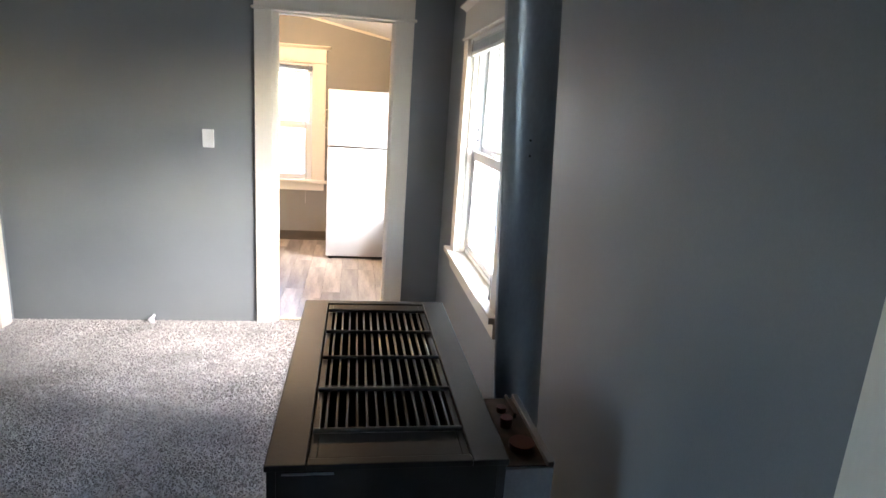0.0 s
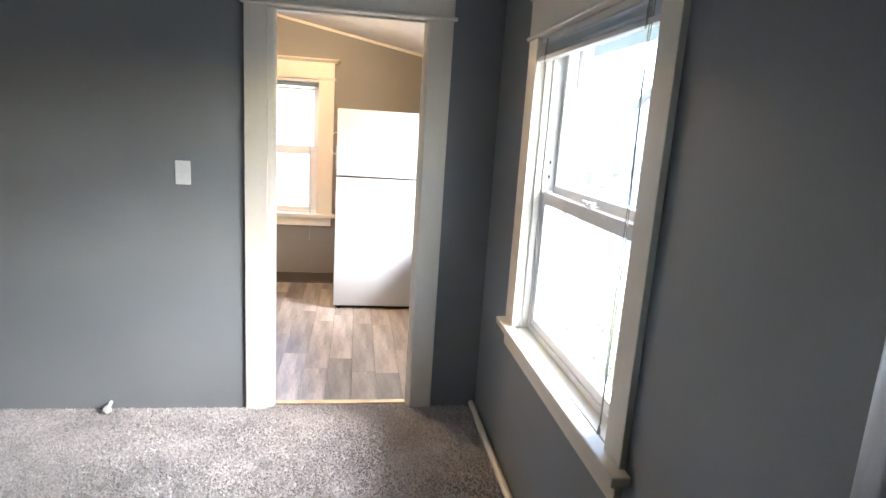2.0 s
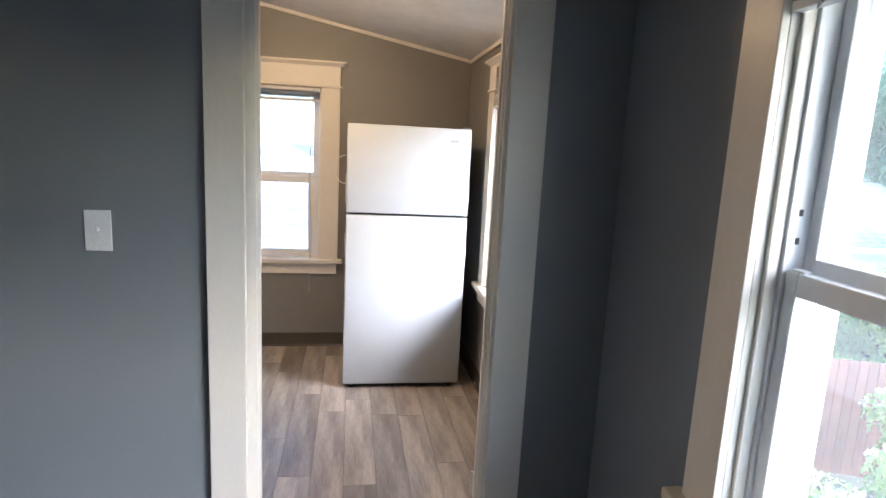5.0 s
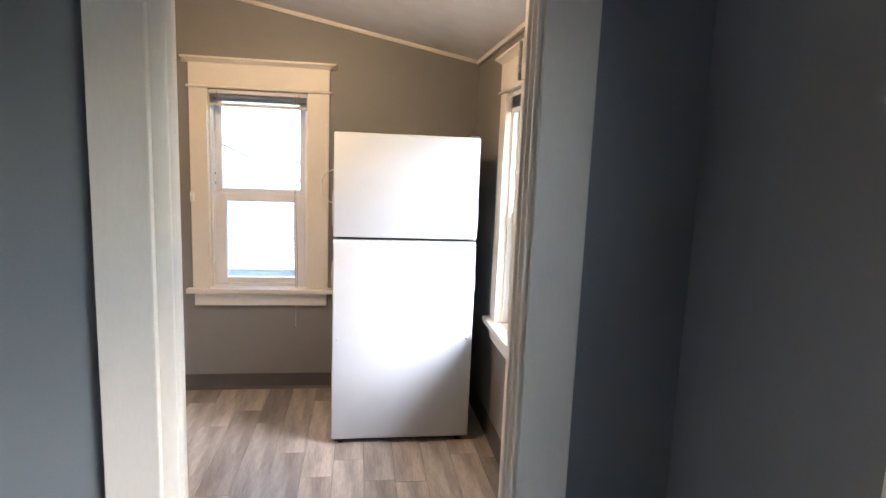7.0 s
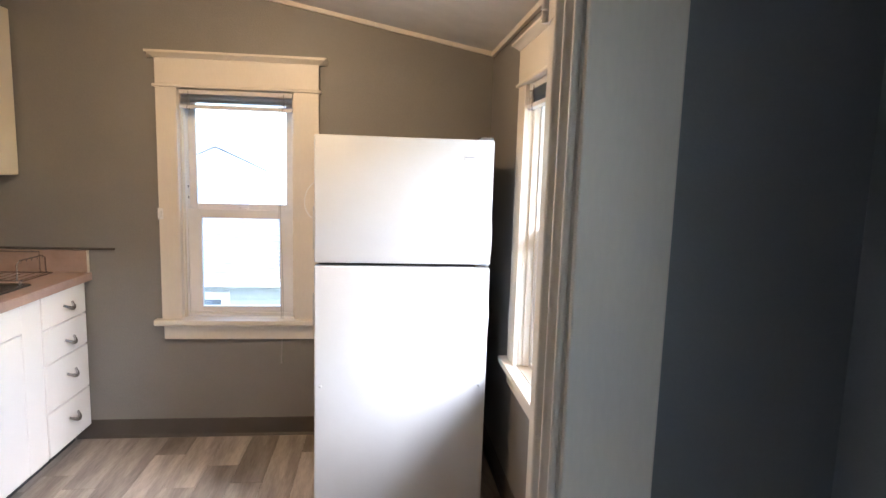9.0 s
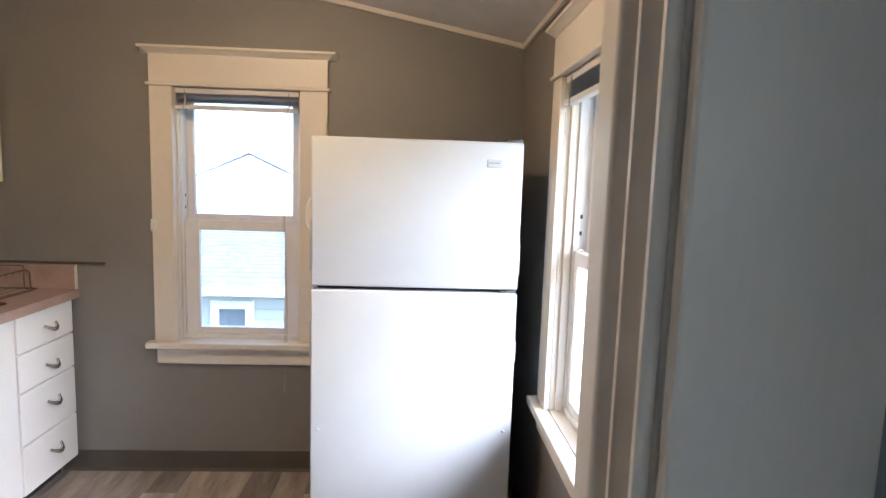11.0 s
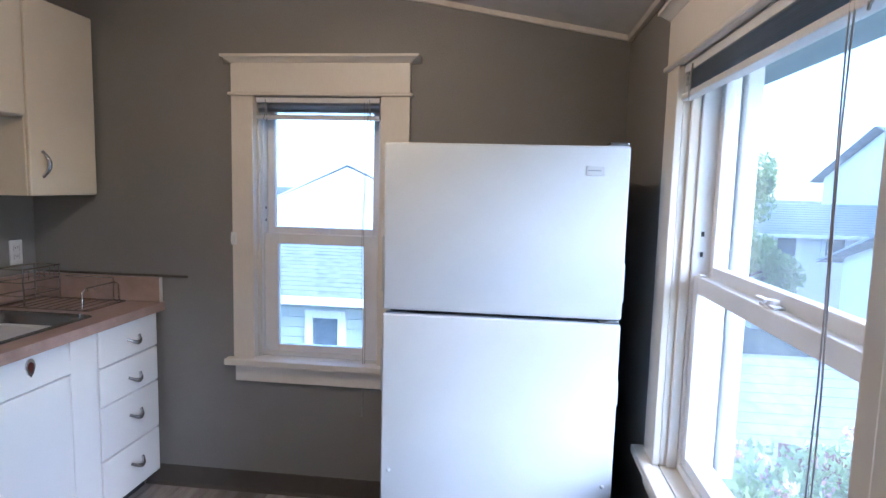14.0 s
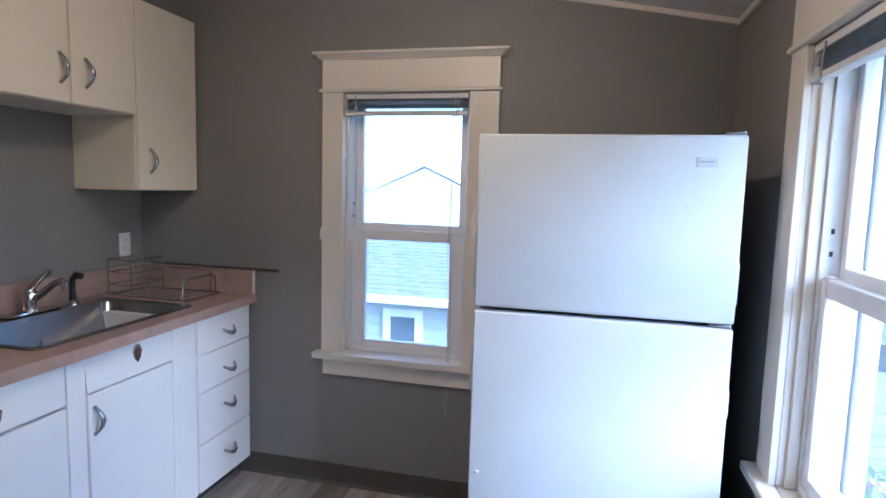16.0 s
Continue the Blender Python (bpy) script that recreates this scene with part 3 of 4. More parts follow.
    box("lever", (0.425, 1.05, 0.876), (0.433, 1.14, 0.89), RUST, b, 0.002)
    return h


heater()


def flue():
    """The pipe leans a little towards the room as it rises."""
    r = 0.0625

    def axis(z):
        return (0.49 - 0.074 * (z - 0.95), 1.27 - 0.06 * (z - 0.95), z)

    cx, cy, _ = axis(0.75)
    f = thing("flue_pipe", (cx, cy, 0), "blue grey steel stovepipe rising to the ceiling", "flue pipe")
    part("lower_elbow", add_tube(bmesh.new(), [(0.34, cy, 0.62), (0.40, cy, 0.62), (cx - 0.02, cy, 0.635), (cx, cy, 0.67), axis(0.75)], r + 0.001, 32), FLUE, f, "", 50)
    tube("pipe", [axis(0.74), axis(1.2), axis(2.4995)], r, FLUE, f, 48)

    def skin(z, turn, out=0.0):
        x, y, _ = axis(z)
        return (x + math.cos(turn) * (r + out), y + math.sin(turn) * (r + out), z)

    tube("seam", [skin(0.75, -2.9), skin(2.49, -2.9)], 0.0018, FLUE, f, 6)
    tube("ceiling_collar", [axis(2.47), axis(2.4995)], r + 0.04, FLUE, f, 48, radii=[r + 0.01, r + 0.05])
    for z in (1.5, 1.465):
        tube("rivet", [skin(z, -1.75, -0.001), skin(z, -1.75, 0.002)], 0.003, DARK, f, 8)


flue()


def switch_plate(place, label, outlet=False, along="x"):
    x, y, z = place
    sw = thing("outlet" if outlet else "light_switch", place, label, "outlet" if outlet else "light switch")

    def at(u, v, w):
        return (x + u, y - v, z + w) if along == "x" else (x + v, y + u, z + w)

    bm = add_box(bmesh.new(), at(-0.036, 0, -0.059), at(0.036, 0.006, 0.059), 0.0025)
    plate = part("plate", bm, WHITE, sw)
    if outlet:
        for w in (-0.02, 0.02):
            box("socket", at(-0.016, 0.005, w - 0.014), at(0.016, 0.008, w + 0.014), WHITE, sw, 0.004)
            for u in (-0.007, 0.005):
                box("slot", at(u, 0.0075, w - 0.002), at(u + 0.002, 0.0085, w + 0.008), BLACK, plate, 0)
    else:
        box("toggle_surround", at(-0.005, 0.005, -0.012), at(0.005, 0.007, 0.012), WHITE, sw, 0.001)
        bm = add_box(bmesh.new(), at(-0.004, 0.005, -0.001), at(0.004, 0.02, 0.009), 0.002)
        part("toggle", bm, WHITE, sw)
    for w in (-0.03, 0.03) if not outlet else (0.0,):
        tube("screw", [at(0, 0.005, w), at(0, 0.0068, w)], 0.003, WHITE, sw, 10)
    return sw


switch_plate((-0.898, MID, 1.267), "white toggle light switch on the grey wall")
switch_plate((WEST, 6.37, 1.168), "white double wall outlet over the sink", True, "y")

ds = thing("door_stop", (-1.288, 3.85, 0), "small white rubber tipped door stop", "door stop")
tube("post", [(-1.29, MID, 0.04), (-1.288, 3.87, 0.035), (-1.288, 3.845, 0.033)], 0.01, WHITE, ds, 12)
tube("tip", [(-1.288, 3.847, 0.033), (-1.288, 3.825, 0.032)], 0.016, WHITE, ds, 12)
tube("floor_peg", [(-1.288, 3.852, 0.0), (-1.288, 3.852, 0.03)], 0.014, WHITE, ds, 12)

fp = thing("floor_pipe", (0.645, 3.3, 0), "cream painted pipe along the wall above carpet", "pipe")
tube("pipe", [(0.645, 3.895, 0.022), (0.646, 3.5, 0.02), (0.647, 2.6, 0.018), (0.645, 1.7, 0.018)], 0.017, CREAM, fp, 14)


# ---- kitchen things ----
def fridge():
    x0, x1, y0, top = -0.217, 0.534, 5.664, 1.667
    f = thing("refrigerator", ((x0 + x1) / 2, y0 + 0.35, 0), "white two-door top-freezer refrigerator with pebbled doors", "refrigerator")
    box("body", (x0 + 0.006, y0 + 0.075, 0.045), (x1 - 0.006, y0 + 0.72, top - 0.012), ENAMEL, f, 0.006)
    box("gasket", (x0 + 0.015, y0 + 0.06, 0.06), (x1 - 0.015, y0 + 0.076, top - 0.02), DARK, f, 0)
    fz = box("freezer_door", (x0, y0, 1.134), (x1, y0 + 0.062, top), ENAMEL, f, 0.009, segments=3)
    lo = box("lower_door", (x0, y0, 0.03), (x1, y0 + 0.062, 1.121), ENAMEL, f, 0.009, segments=3)
    box("kick_plate", (x0 + 0.02, y0 + 0.05, 0.0), (x1 - 0.02, y0 + 0.1, 0.05), DARK, f, 0.003)
    bm = add_box(bmesh.new(), (x1 - 0.06, y0 + 0.01, top), (x1 - 0.004, y0 + 0.11, top + 0.012), 0.004)
    part("hinge_cover", bm, STEEL, f)
    bm = add_box(bmesh.new(), (x1 - 0.07, y0 + 0.006, 1.1225), (x1 - 0.006, y0 + 0.06, 1.1325), 0.003)
    part("middle_hinge", bm, STEEL, f)
    badge = box("badge", (0.404, y0 - 0.002, 1.577), (0.460, y0 + 0.002, 1.606), ENAMEL, fz, 0.001, "small silver maker's badge")
    box("badge_line", (0.409, y0 - 0.003, 1.59), (0.449, y0 - 0.001, 1.594), GALV, badge, 0)
    for x in (x0 + 0.028, x1 - 0.03):
        tube("door_screw", [(x, y0 + 0.001, 0.594), (x, y0 - 0.004, 0.594)], 0.007, ENAMEL, lo, 12, radii=[0.008, 0.005])
    # edge handles
    for z0, z1, d in ((1.19, 1.37, fz), (0.86, 1.0, lo)):
        box("edge_handle", (x0 - 0.006, y0 + 0.008, z0), (x0 + 0.002, y0 + 0.05, z1), ENAMEL, d, 0.003)
        box("edge_clip", (x1 - 0.002, y0 + 0.01, z0), (x1 + 0.004, y0 + 0.05, z1 - 0.06), ENAMEL, d, 0.002)
    for x in (x0 + 0.05, x1 - 0.05):
        tube("foot", [(x, y0 + 0.04, 0), (x, y0 + 0.04, 0.03)], 0.015, BLACK, f, 12)
    # drinking-water line curling at the side
    pts = []
    for i in range(25):
        a = i / 24 * math.pi * 1.25
        pts.append((x0 - 0.012 - 0.07 * math.sin(a), y0 + 0.35 + 0.05 * math.cos(a), 1.39 - 0.09 * (1 - math.cos(a)) + 0.08))
    tube("hose_loop", pts, 0.003, WHITE, f, 6)


fridge()

FRONT = -1.51


def pull(parent, place, along="y", size=0.085):
    """A chrome boomerang pull."""
    x, y, z = place
    pts, radii = [], []
    for i in range(13):
        u = (i / 12 - 0.5)
        bow = 0.024 * (1 - abs(u * 2) ** 2.2)
        drop = -0.022 * (1 - abs(u * 2) ** 1.6)
        if along == "y":
            pts.append((x + 0.002 + bow, y + u * size, z + drop))
        else:
            pts.append((x + 0.002 + bow, y - drop * 0.5, z + u * size))
        radii.append(0.005 + 0.0055 * math.sin(math.pi * i / 12) if 0 < i < 12 else 0.007)
    return tube("pull_handle", pts, 0.006, CHROME, parent, 10, "curved chrome pull handle", radii)


def drawer_unit():
    y0, y1 = 6.052, 6.458
    d = thing("drawer_cabinet", (-1.83, (y0 + y1) / 2, 0), "white enamelled steel base cabinet with four drawers", "cabinet")
    box("body", (WEST + 0.02, y0, 0.09), (FRONT - 0.045, y1, 0.897), CABINET_WHITE, d)
    box("toe_kick", (WEST + 0.02, y0, 0.0), (FRONT - 0.09, y1, 0.09), DARK, d, 0)
    cuts = [0.092, 0.318, 0.556, 0.728, 0.893]
    hz = [0.226, 0.46, 0.635, 0.813]
    for k in range(4):
        dr = box("drawer_front", (FRONT - 0.044, y0 + 0.003, cuts[k] + 0.003), (FRONT, y1 - 0.002, cuts[k + 1] - 0.003), CABINET_WHITE, d, 0.005)
        pull(dr, (FRONT, 6.275, hz[k]))


def sink_unit():
    y0, y1 = 5.40, 6.05
    s = thing("sink_cabinet", (-1.83, (y0 + y1) / 2, 0), "white enamelled steel sink cabinet with a red emblem", "cabinet")
    box("body", (WEST + 0.02, y0, 0.09), (FRONT - 0.045, y1, 0.74), CABINET_WHITE, s)
    box("toe_kick", (WEST + 0.02, y0, 0.0), (FRONT - 0.09, y1, 0.09), DARK, s, 0)
    box("stile", (FRONT - 0.045, 5.9, 0.09), (FRONT - 0.004, y1, 0.897), CABINET_WHITE, s, 0.006)
    box("stile", (FRONT - 0.045, y0, 0.09), (FRONT - 0.004, 5.474, 0.897), CABINET_WHITE, s, 0.006)
    # sloped apron panel
    prof = [(FRONT - 0.044, 0.765), (FRONT + 0.0, 0.765), (FRONT + 0.0, 0.775), (FRONT - 0.012, 0.897), (FRONT - 0.044, 0.897)]
    panel = part("apron_panel", add_prism(bmesh.new(), prof, 5.476, 5.898, lambda a, b, d: (a, d, b)), CABINET_WHITE, s)
    door = box("door", (FRONT - 0.044, 5.478, 0.095), (FRONT, 5.892, 0.758), CABINET_WHITE, s, 0.006)
    pull(door, (FRONT, 5.497, 0.663), "z", 0.1)
    # shield emblem
    out = [(math.sin(a) * 0.021 * (1 if abs(a) < 1.6 else 0.85), math.cos(a) * 0.032 - (0.006 if abs(a) > 2.9 else 0)) for a in [-math.pi + 2 * math.pi * k / 20 for k in range(20)]]
    at_e = lambda a, b, dd: (FRONT - 0.005 + dd, 5.706 + a, 0.848 + b)
    em = part("emblem", add_prism(bmesh.new(), out, 0.0, 0.006, at_e), CHROME, panel, "chrome shield emblem with a red centre")
    part("emblem_inset", add_prism(bmesh.new(), [(a * 0.6, b * 0.6) for a, b in out], 0.005, 0.0075, at_e), RED, panel)


def door_unit(y0, y1):
    c = thing("base_cabinet", (-1.83, (y0 + y1) / 2, 0), "white enamelled steel base cabinet, drawer over door", "cabinet")
    box("body", (WEST + 0.02, y0, 0.09), (FRONT - 0.045, y1, 0.897), CABINET_WHITE, c)
    box("toe_kick", (WEST + 0.02, y0, 0.0), (FRONT - 0.09, y1, 0.09), DARK, c, 0)
    d = box("drawer_front", (FRONT - 0.044, y0 + 0.004, 0.752), (FRONT, y1 - 0.004, 0.893), CABINET_WHITE, c, 0.005)
    pull(d, (FRONT, (y0 + y1) / 2, 0.82))
    d = box("door", (FRONT - 0.044, y0 + 0.004, 0.095), (FRONT, y1 - 0.004, 0.744), CABINET_WHITE, c, 0.005)
    pull(d, (FRONT, y0 + 0.05, 0.663), "z", 0.1)


drawer_unit()
sink_unit()
door_unit(4.86, 5.396)
door_unit(4.32, 4.856)

# worktop with a hole for the sink
CT = 0.94
SX0, SX1, SY0, SY1 = -2.105, -1.575, 5.35, 6.125
wt = thing("worktop", (-1.83, 5.4, 0.9), "rose beige laminate worktop with low backsplash", "worktop")
bm = bmesh.new()
X0, X1, Y0, Y1 = WEST + 0.002, -1.485, 4.3, NORTH - 0.004
cut = 0.02
loops = [[bm.verts.new((x, y, z)) for x, y in ((a, c), (b, c), (b, d), (a, d))] for z in (CT, 0.898)
         for a, b, c, d in ((X0, X1, Y0, Y1), (SX0 + cut, SX1 - cut, SY0 + cut, SY1 - cut))]
for i in range(4):
    k = (i + 1) % 4
    for p, q in ((0, 1), (1, 3), (3, 2), (2, 0)):
        bm.faces.new((loops[p][i], loops[p][k], loops[q][k], loops[q][i]))
bmesh.ops.recalc_face_normals(bm, faces=bm.faces[:])
part("slab", bm, LAMINATE, wt)
box("backsplash", (WEST + 0.001, Y0, CT), (WEST + 0.022, Y1 - 0.022, 1.06), LAMINATE, wt, 0.004)
box("side_splash", (WEST + 0.001, Y1 - 0.02, CT), (X1 - 0.012, Y1, 1.06), LAMINATE, wt, 0.004)
box("edge_strip", (X1 - 0.014, Y1 - 0.021, CT - 0.01), (X1 - 0.010, Y1 + 0.001, 1.06), CREAM, wt, 0.001)


def sink():
    s = thing("kitchen_sink", ((SX0 + SX1) / 2, (SY0 + SY1) / 2, CT), "single bowl stainless steel drop-in sink", "sink")
    bm = bmesh.new()

    def ring(inset_x0, inset, z, r, n=8):
        x0, x1, y0, y1 = SX0 + inset_x0, SX1 - inset, SY0 + inset, SY1 - inset
        vs = []
        for cx, cy, a0 in ((x1 - r, y1 - r, 0), (x0 + r, y1 - r, 90), (x0 + r, y0 + r, 180), (x1 - r, y0 + r, 270)):
            for k in range(n):
                a = radians(a0 + 90 * k / (n - 1))
                vs.append(bm.verts.new((cx + r * math.cos(a), cy + r * math.sin(a), z)))
        return vs

    rings = [ring(0, 0, CT + 0.001, 0.03), ring(0.004, 0.004, CT + 0.007, 0.03), ring(0.012, 0.012, CT + 0.008, 0.03),
             ring(0.09, 0.028, CT + 0.005, 0.05), ring(0.095, 0.034, CT - 0.005, 0.055), ring(0.105, 0.045, CT - 0.14, 0.06), ring(0.125, 0.065, CT - 0.17, 0.06), ring(0.16, 0.1, CT - 0.175, 0.06)]
    for a, b in zip(rings, rings[1:]):
        for k in range(len(a)):
            bm.faces.new((a[k], a[(k + 1) % len(a)], b[(k + 1) % len(a)], b[k]))
    bm.faces.new(rings[-1])
    bmesh.ops.recalc_face_normals(bm, faces=bm.faces[:])
    bmesh.ops.reverse_faces(bm, faces=bm.faces[:])
    part("bowl", bm, STEEL, s, "", 50)
    tube("drain", [(-1.83, 5.74, CT - 0.176), (-1.83, 5.74, CT - 0.17)], 0.045, CHROME, s, 24)
    for y in (SY0 + 0.05, SY1 - 0.05):
        tube("clip", [(SX1 - 0.035, y, CT + 0.006), (SX1 - 0.035, y, CT + 0.022)], 0.004, STEEL, s, 8)


sink()


def faucet():
    fx, fy, z = -2.06, 5.75, CT + 0.006
    f = thing("faucet", (fx, fy, z), "chrome single-lever kitchen faucet at the sink", "faucet")
    bm = add_box(bmesh.new(), (fx - 0.03, fy - 0.12, z), (fx + 0.03, fy + 0.12, z + 0.012), 0.006)
    part("deck_plate", bm, CHROME, f)
    tube("body", [(fx, fy, z + 0.01), (fx, fy, z + 0.05), (fx, fy, z + 0.085), (fx, fy, z + 0.1)], 0.024, CHROME, f, 20, radii=[0.027, 0.023, 0.026, 0.018])
    tube("spout", [(fx, fy, z + 0.05), (fx + 0.05, fy + 0.012, z + 0.085), (fx + 0.1, fy + 0.02, z + 0.125), (fx + 0.14, fy + 0.024, z + 0.14), (fx + 0.152, fy + 0.025, z + 0.132)], 0.013, CHROME, f, 14, radii=[0.017, 0.015, 0.013, 0.013, 0.012])
    tube("aerator", [(fx + 0.15, fy + 0.025, z + 0.138), (fx + 0.15, fy + 0.025, z + 0.1)], 0.013, CHROME, f, 14)
    tube("lever", [(fx, fy, z + 0.1), (fx + 0.03, fy + 0.012, z + 0.135), (fx + 0.07, fy + 0.03, z + 0.175)], 0.012, CHROME, f, 12, radii=[0.016, 0.013, 0.009])
    sy = fy + 0.2
    sp = thing("sink_sprayer", (fx, sy, z), "black plastic side sprayer beside the faucet", "sprayer")
    tube("socket", [(fx, sy, z), (fx, sy, z + 0.012), (fx, sy, z + 0.02)], 0.02, CHROME, sp, 18, radii=[0.024, 0.022, 0.015])
    tube("wand", [(fx, sy, z + 0.018), (fx, sy, z + 0.07), (fx, sy + 0.002, z + 0.11), (fx + 0.02, sy + 0.004, z + 0.13), (fx + 0.045, sy + 0.006, z + 0.125)], 0.014, BLACK, sp, 14, radii=[0.015, 0.012, 0.014, 0.017, 0.014])


faucet()


def dish_rack():
    x0, x1, y0, y1, z = -2.10, -1.66, 6.19, 6.44, CT + 0.004
    r = thing("dish_rack", ((x0 + x1) / 2, (y0 + y1) / 2, CT), "empty silver wire dish rack on the worktop", "dish rack")

    def loop(n, pts, rad=0.0038):
        tube(n, pts, rad, CHROME, r, 6)

    loop("base_wire", [(x0, y0, z), (x1, y0, z), (x1, y1, z), (x0, y1, z), (x0, y0, z)])
    for k in range(9):
        x = x0 + (x1 - x0) * (k + 0.5) / 9
        loop("cross_wire", [(x, y0, z), (x, y1, z)], 0.0018)
    # tall end basket
    for zz in (0.05, 0.11, 0.17):
        loop("basket_hoop", [(x0, y0, z + zz), (x0 + 0.13, y0, z + zz), (x0 + 0.13, y1 - 0.04, z + zz), (x0, y1 - 0.04, z + zz), (x0, y0, z + zz)], 0.003)
    for x, y in ((x0, y0), (x0 + 0.13, y0), (x0 + 0.13, y1 - 0.04), (x0, y1 - 0.04)):
        loop("basket_post", [(x, y, z), (x, y, z + 0.175)])
    for k in range(8):
        y = y0 + (y1 - 0.04 - y0) * k / 7
        loop("basket_wire", [(x0 + 0.13, y, z + 0.12), (x0 + 0.13, y, z + 0.17)], 0.0018)
    # low bent guard at the other end
    g = x1 - 0.03
    loop("end_guard", [(g, y0, z), (g, y0 + 0.005, z + 0.08), (g, y0 + 0.03, z + 0.095), (g, y1 - 0.03, z + 0.095), (g, y1 - 0.005, z + 0.08), (g, y1, z)])
    loop("side_rail", [(x0 + 0.13, y1, z + 0.11), (x1 - 0.06, y1, z + 0.11), (x1 - 0.06, y1, z)])
    for k in range(5):
        y = y0 + 0.04 + 0.045 * k
        loop("guard_tip", [(g, y, z + 0.08), (g, y, z + 0.095)], 0.002)


dish_rack()
rail = thing("towel_rod", (-1.5, NORTH, 1.07), "thin brown rod along the splash top", "rod")
tube("rod", [(-2.1, NORTH - 0.012, 1.068), (-1.36, NORTH - 0.012, 1.068)], 0.006, BASE, rail, 8)


def wall_cabinet(y0, y1, z0, z1, doors, name_label):
    fx = -1.815
    c = thing("wall_cabinet", (-1.99, (y0 + y1) / 2, z0), name_label, "cabinet", "kitchen wall cabinets")
    box("body", (WEST + 0.001, y0, z0), (fx - 0.018, y1, z1), CABINET, c, 0.004)
    for d0_, d1_, hy, hz in doors:
        d = box("door", (fx - 0.018, d0_ + 0.002, z0 + 0.002), (fx, d1_ - 0.002, z1 - 0.002), CABINET, c, 0.006)
        pull(d, (fx, hy, hz), "z", 0.11)


wall_cabinet(6.082, 6.482, 1.45, 2.28, [(6.084, 6.48, 6.15, 1.585)], "tall cream steel wall cabinet with one door")
wall_cabinet(5.42, 6.08, 1.778, 2.28, [(5.422, 5.748, 5.7, 1.905), (5.75, 6.078, 5.815, 1.905)], "short cream steel wall cabinet above the sink")
wall_cabinet(4.86, 5.417, 1.45, 2.28, [(4.862, 5.415, 4.93, 1.585)], "tall cream steel wall cabinet with one door")

hook = thing("cord_cleat", (-1.115, NORTH - 0.02, 1.265), "small white plastic cleat on the window casing", "cleat")
box("plate", (-1.128, NORTH - 0.026, 1.235), (-1.1, NORTH - 0.0205, 1.295), WHITE, hook, 0.002)
box("cleat_body", (-1.124, NORTH - 0.042, 1.245), (-1.104, NORTH - 0.0265, 1.28), WHITE, hook, 0.005)

lamp = thing("ceiling_lamp", (-0.55, 5.1, kitchen_top(-0.55)), "lit round opal glass ceiling lamp", "ceiling lamp")
lz = kitchen_top(-0.55)
tube("canopy", [(-0.55, 5.1, lz + 0.02), (-0.55, 5.1, lz - 0.03)], 0.09, WHITE, lamp, 32)
tube("shade", [(-0.55, 5.1, lz - 0.03), (-0.55, 5.1, lz - 0.06), (-0.55, 5.1, lz - 0.1), (-0.55, 5.1, lz - 0.13), (-0.55, 5.1, lz - 0.145)], 0.1, GLOW, lamp, 32, "glowing warm opal glass shade", [0.1, 0.13, 0.125, 0.09, 0.03])

# ---- outside ----
GROUND = -2.9
bm = bmesh.new()
bmesh.ops.create_grid(bm, x_segments=40, y_segments=40, size=900)
for v in bm.verts:
    v.co.z = GROUND
tagged(mesh_object("ground", bm, GRASS), "green lawn around the houses", "ground", kind="structure")
bm = add_box(bmesh.new(), (WEST - 0.15, SOUTH - 0.15, GROUND), (EAST + 0.16, NORTH + 0.16, -0.16))
tagged(mesh_object("foundation", bm, HOUSE_WHITE), "white painted lower storey of this house", "foundation", kind="structure")
# overhanging eave board outside the side windows
tagged(box("eave", (EAST + 0.2, SOUTH - 0.3, 2.02), (EAST + 0.62, NORTH + 0.5, 2.06), SOFFIT, None, 0.004), "teal painted roof eave over the windows", "eave", kind="structure")


def leaves(bm, centre, radius, count, size, rng, squash=0.8):
    for _ in range(count):
        d = Vector((rng.gauss(0, 1), rng.gauss(0, 1), rng.gauss(0, 1) * squash)).normalized()
        p = Vector(centre) + d * radius * (0.55 + 0.5 * rng.random())
        m = Euler((rng.uniform(0, 6), rng.uniform(0, 6), rng.uniform(0, 6))).to_matrix()
        s = size * rng.uniform(0.6, 1.3)
        vs = [bm.verts.new(p + m @ Vector(q) * s) for q in ((-1, 0, 0), (0, -0.5, 0.12), (1, 0, 0), (0, 0.5, 0.12))]
        bm.faces.new(vs)


def tree(place, height, spread, leaf_mat, label, seed, size=0.095, count=520):
    rng = random.Random(seed)
    x, y, z = place
    t = thing("tree", place, label, "tree")
    tube("trunk", [(x, y, z), (x + 0.1, y, z + height * 0.4), (x, y + 0.1, z + height * 0.85)], 0.2, BARK, t, 10, radii=[0.26, 0.17, 0.04])
    bm = bmesh.new()
    wood = bmesh.new()
    for k in range(26):
        a, hgt = rng.uniform(0, 6.28), rng.uniform(0.25, 1.0)
        r = spread * (1.05 - hgt * 0.65) * rng.uniform(0.35, 1.0)
        c = (x + math.cos(a) * r, y + math.sin(a) * r, z + height * hgt)
        add_tube(wood, [(x, y, z + height * hgt * 0.75), ((x + c[0]) / 2, (y + c[1]) / 2, z + height * hgt * 0.9), c], 0.04, 6, radii=[0.06, 0.04, 0.015])
        leaves(bm, c, spread * rng.uniform(0.22, 0.38), count, size, rng)
    part("limbs", wood, BARK, t)
    part("crown", bm, leaf_mat, t)


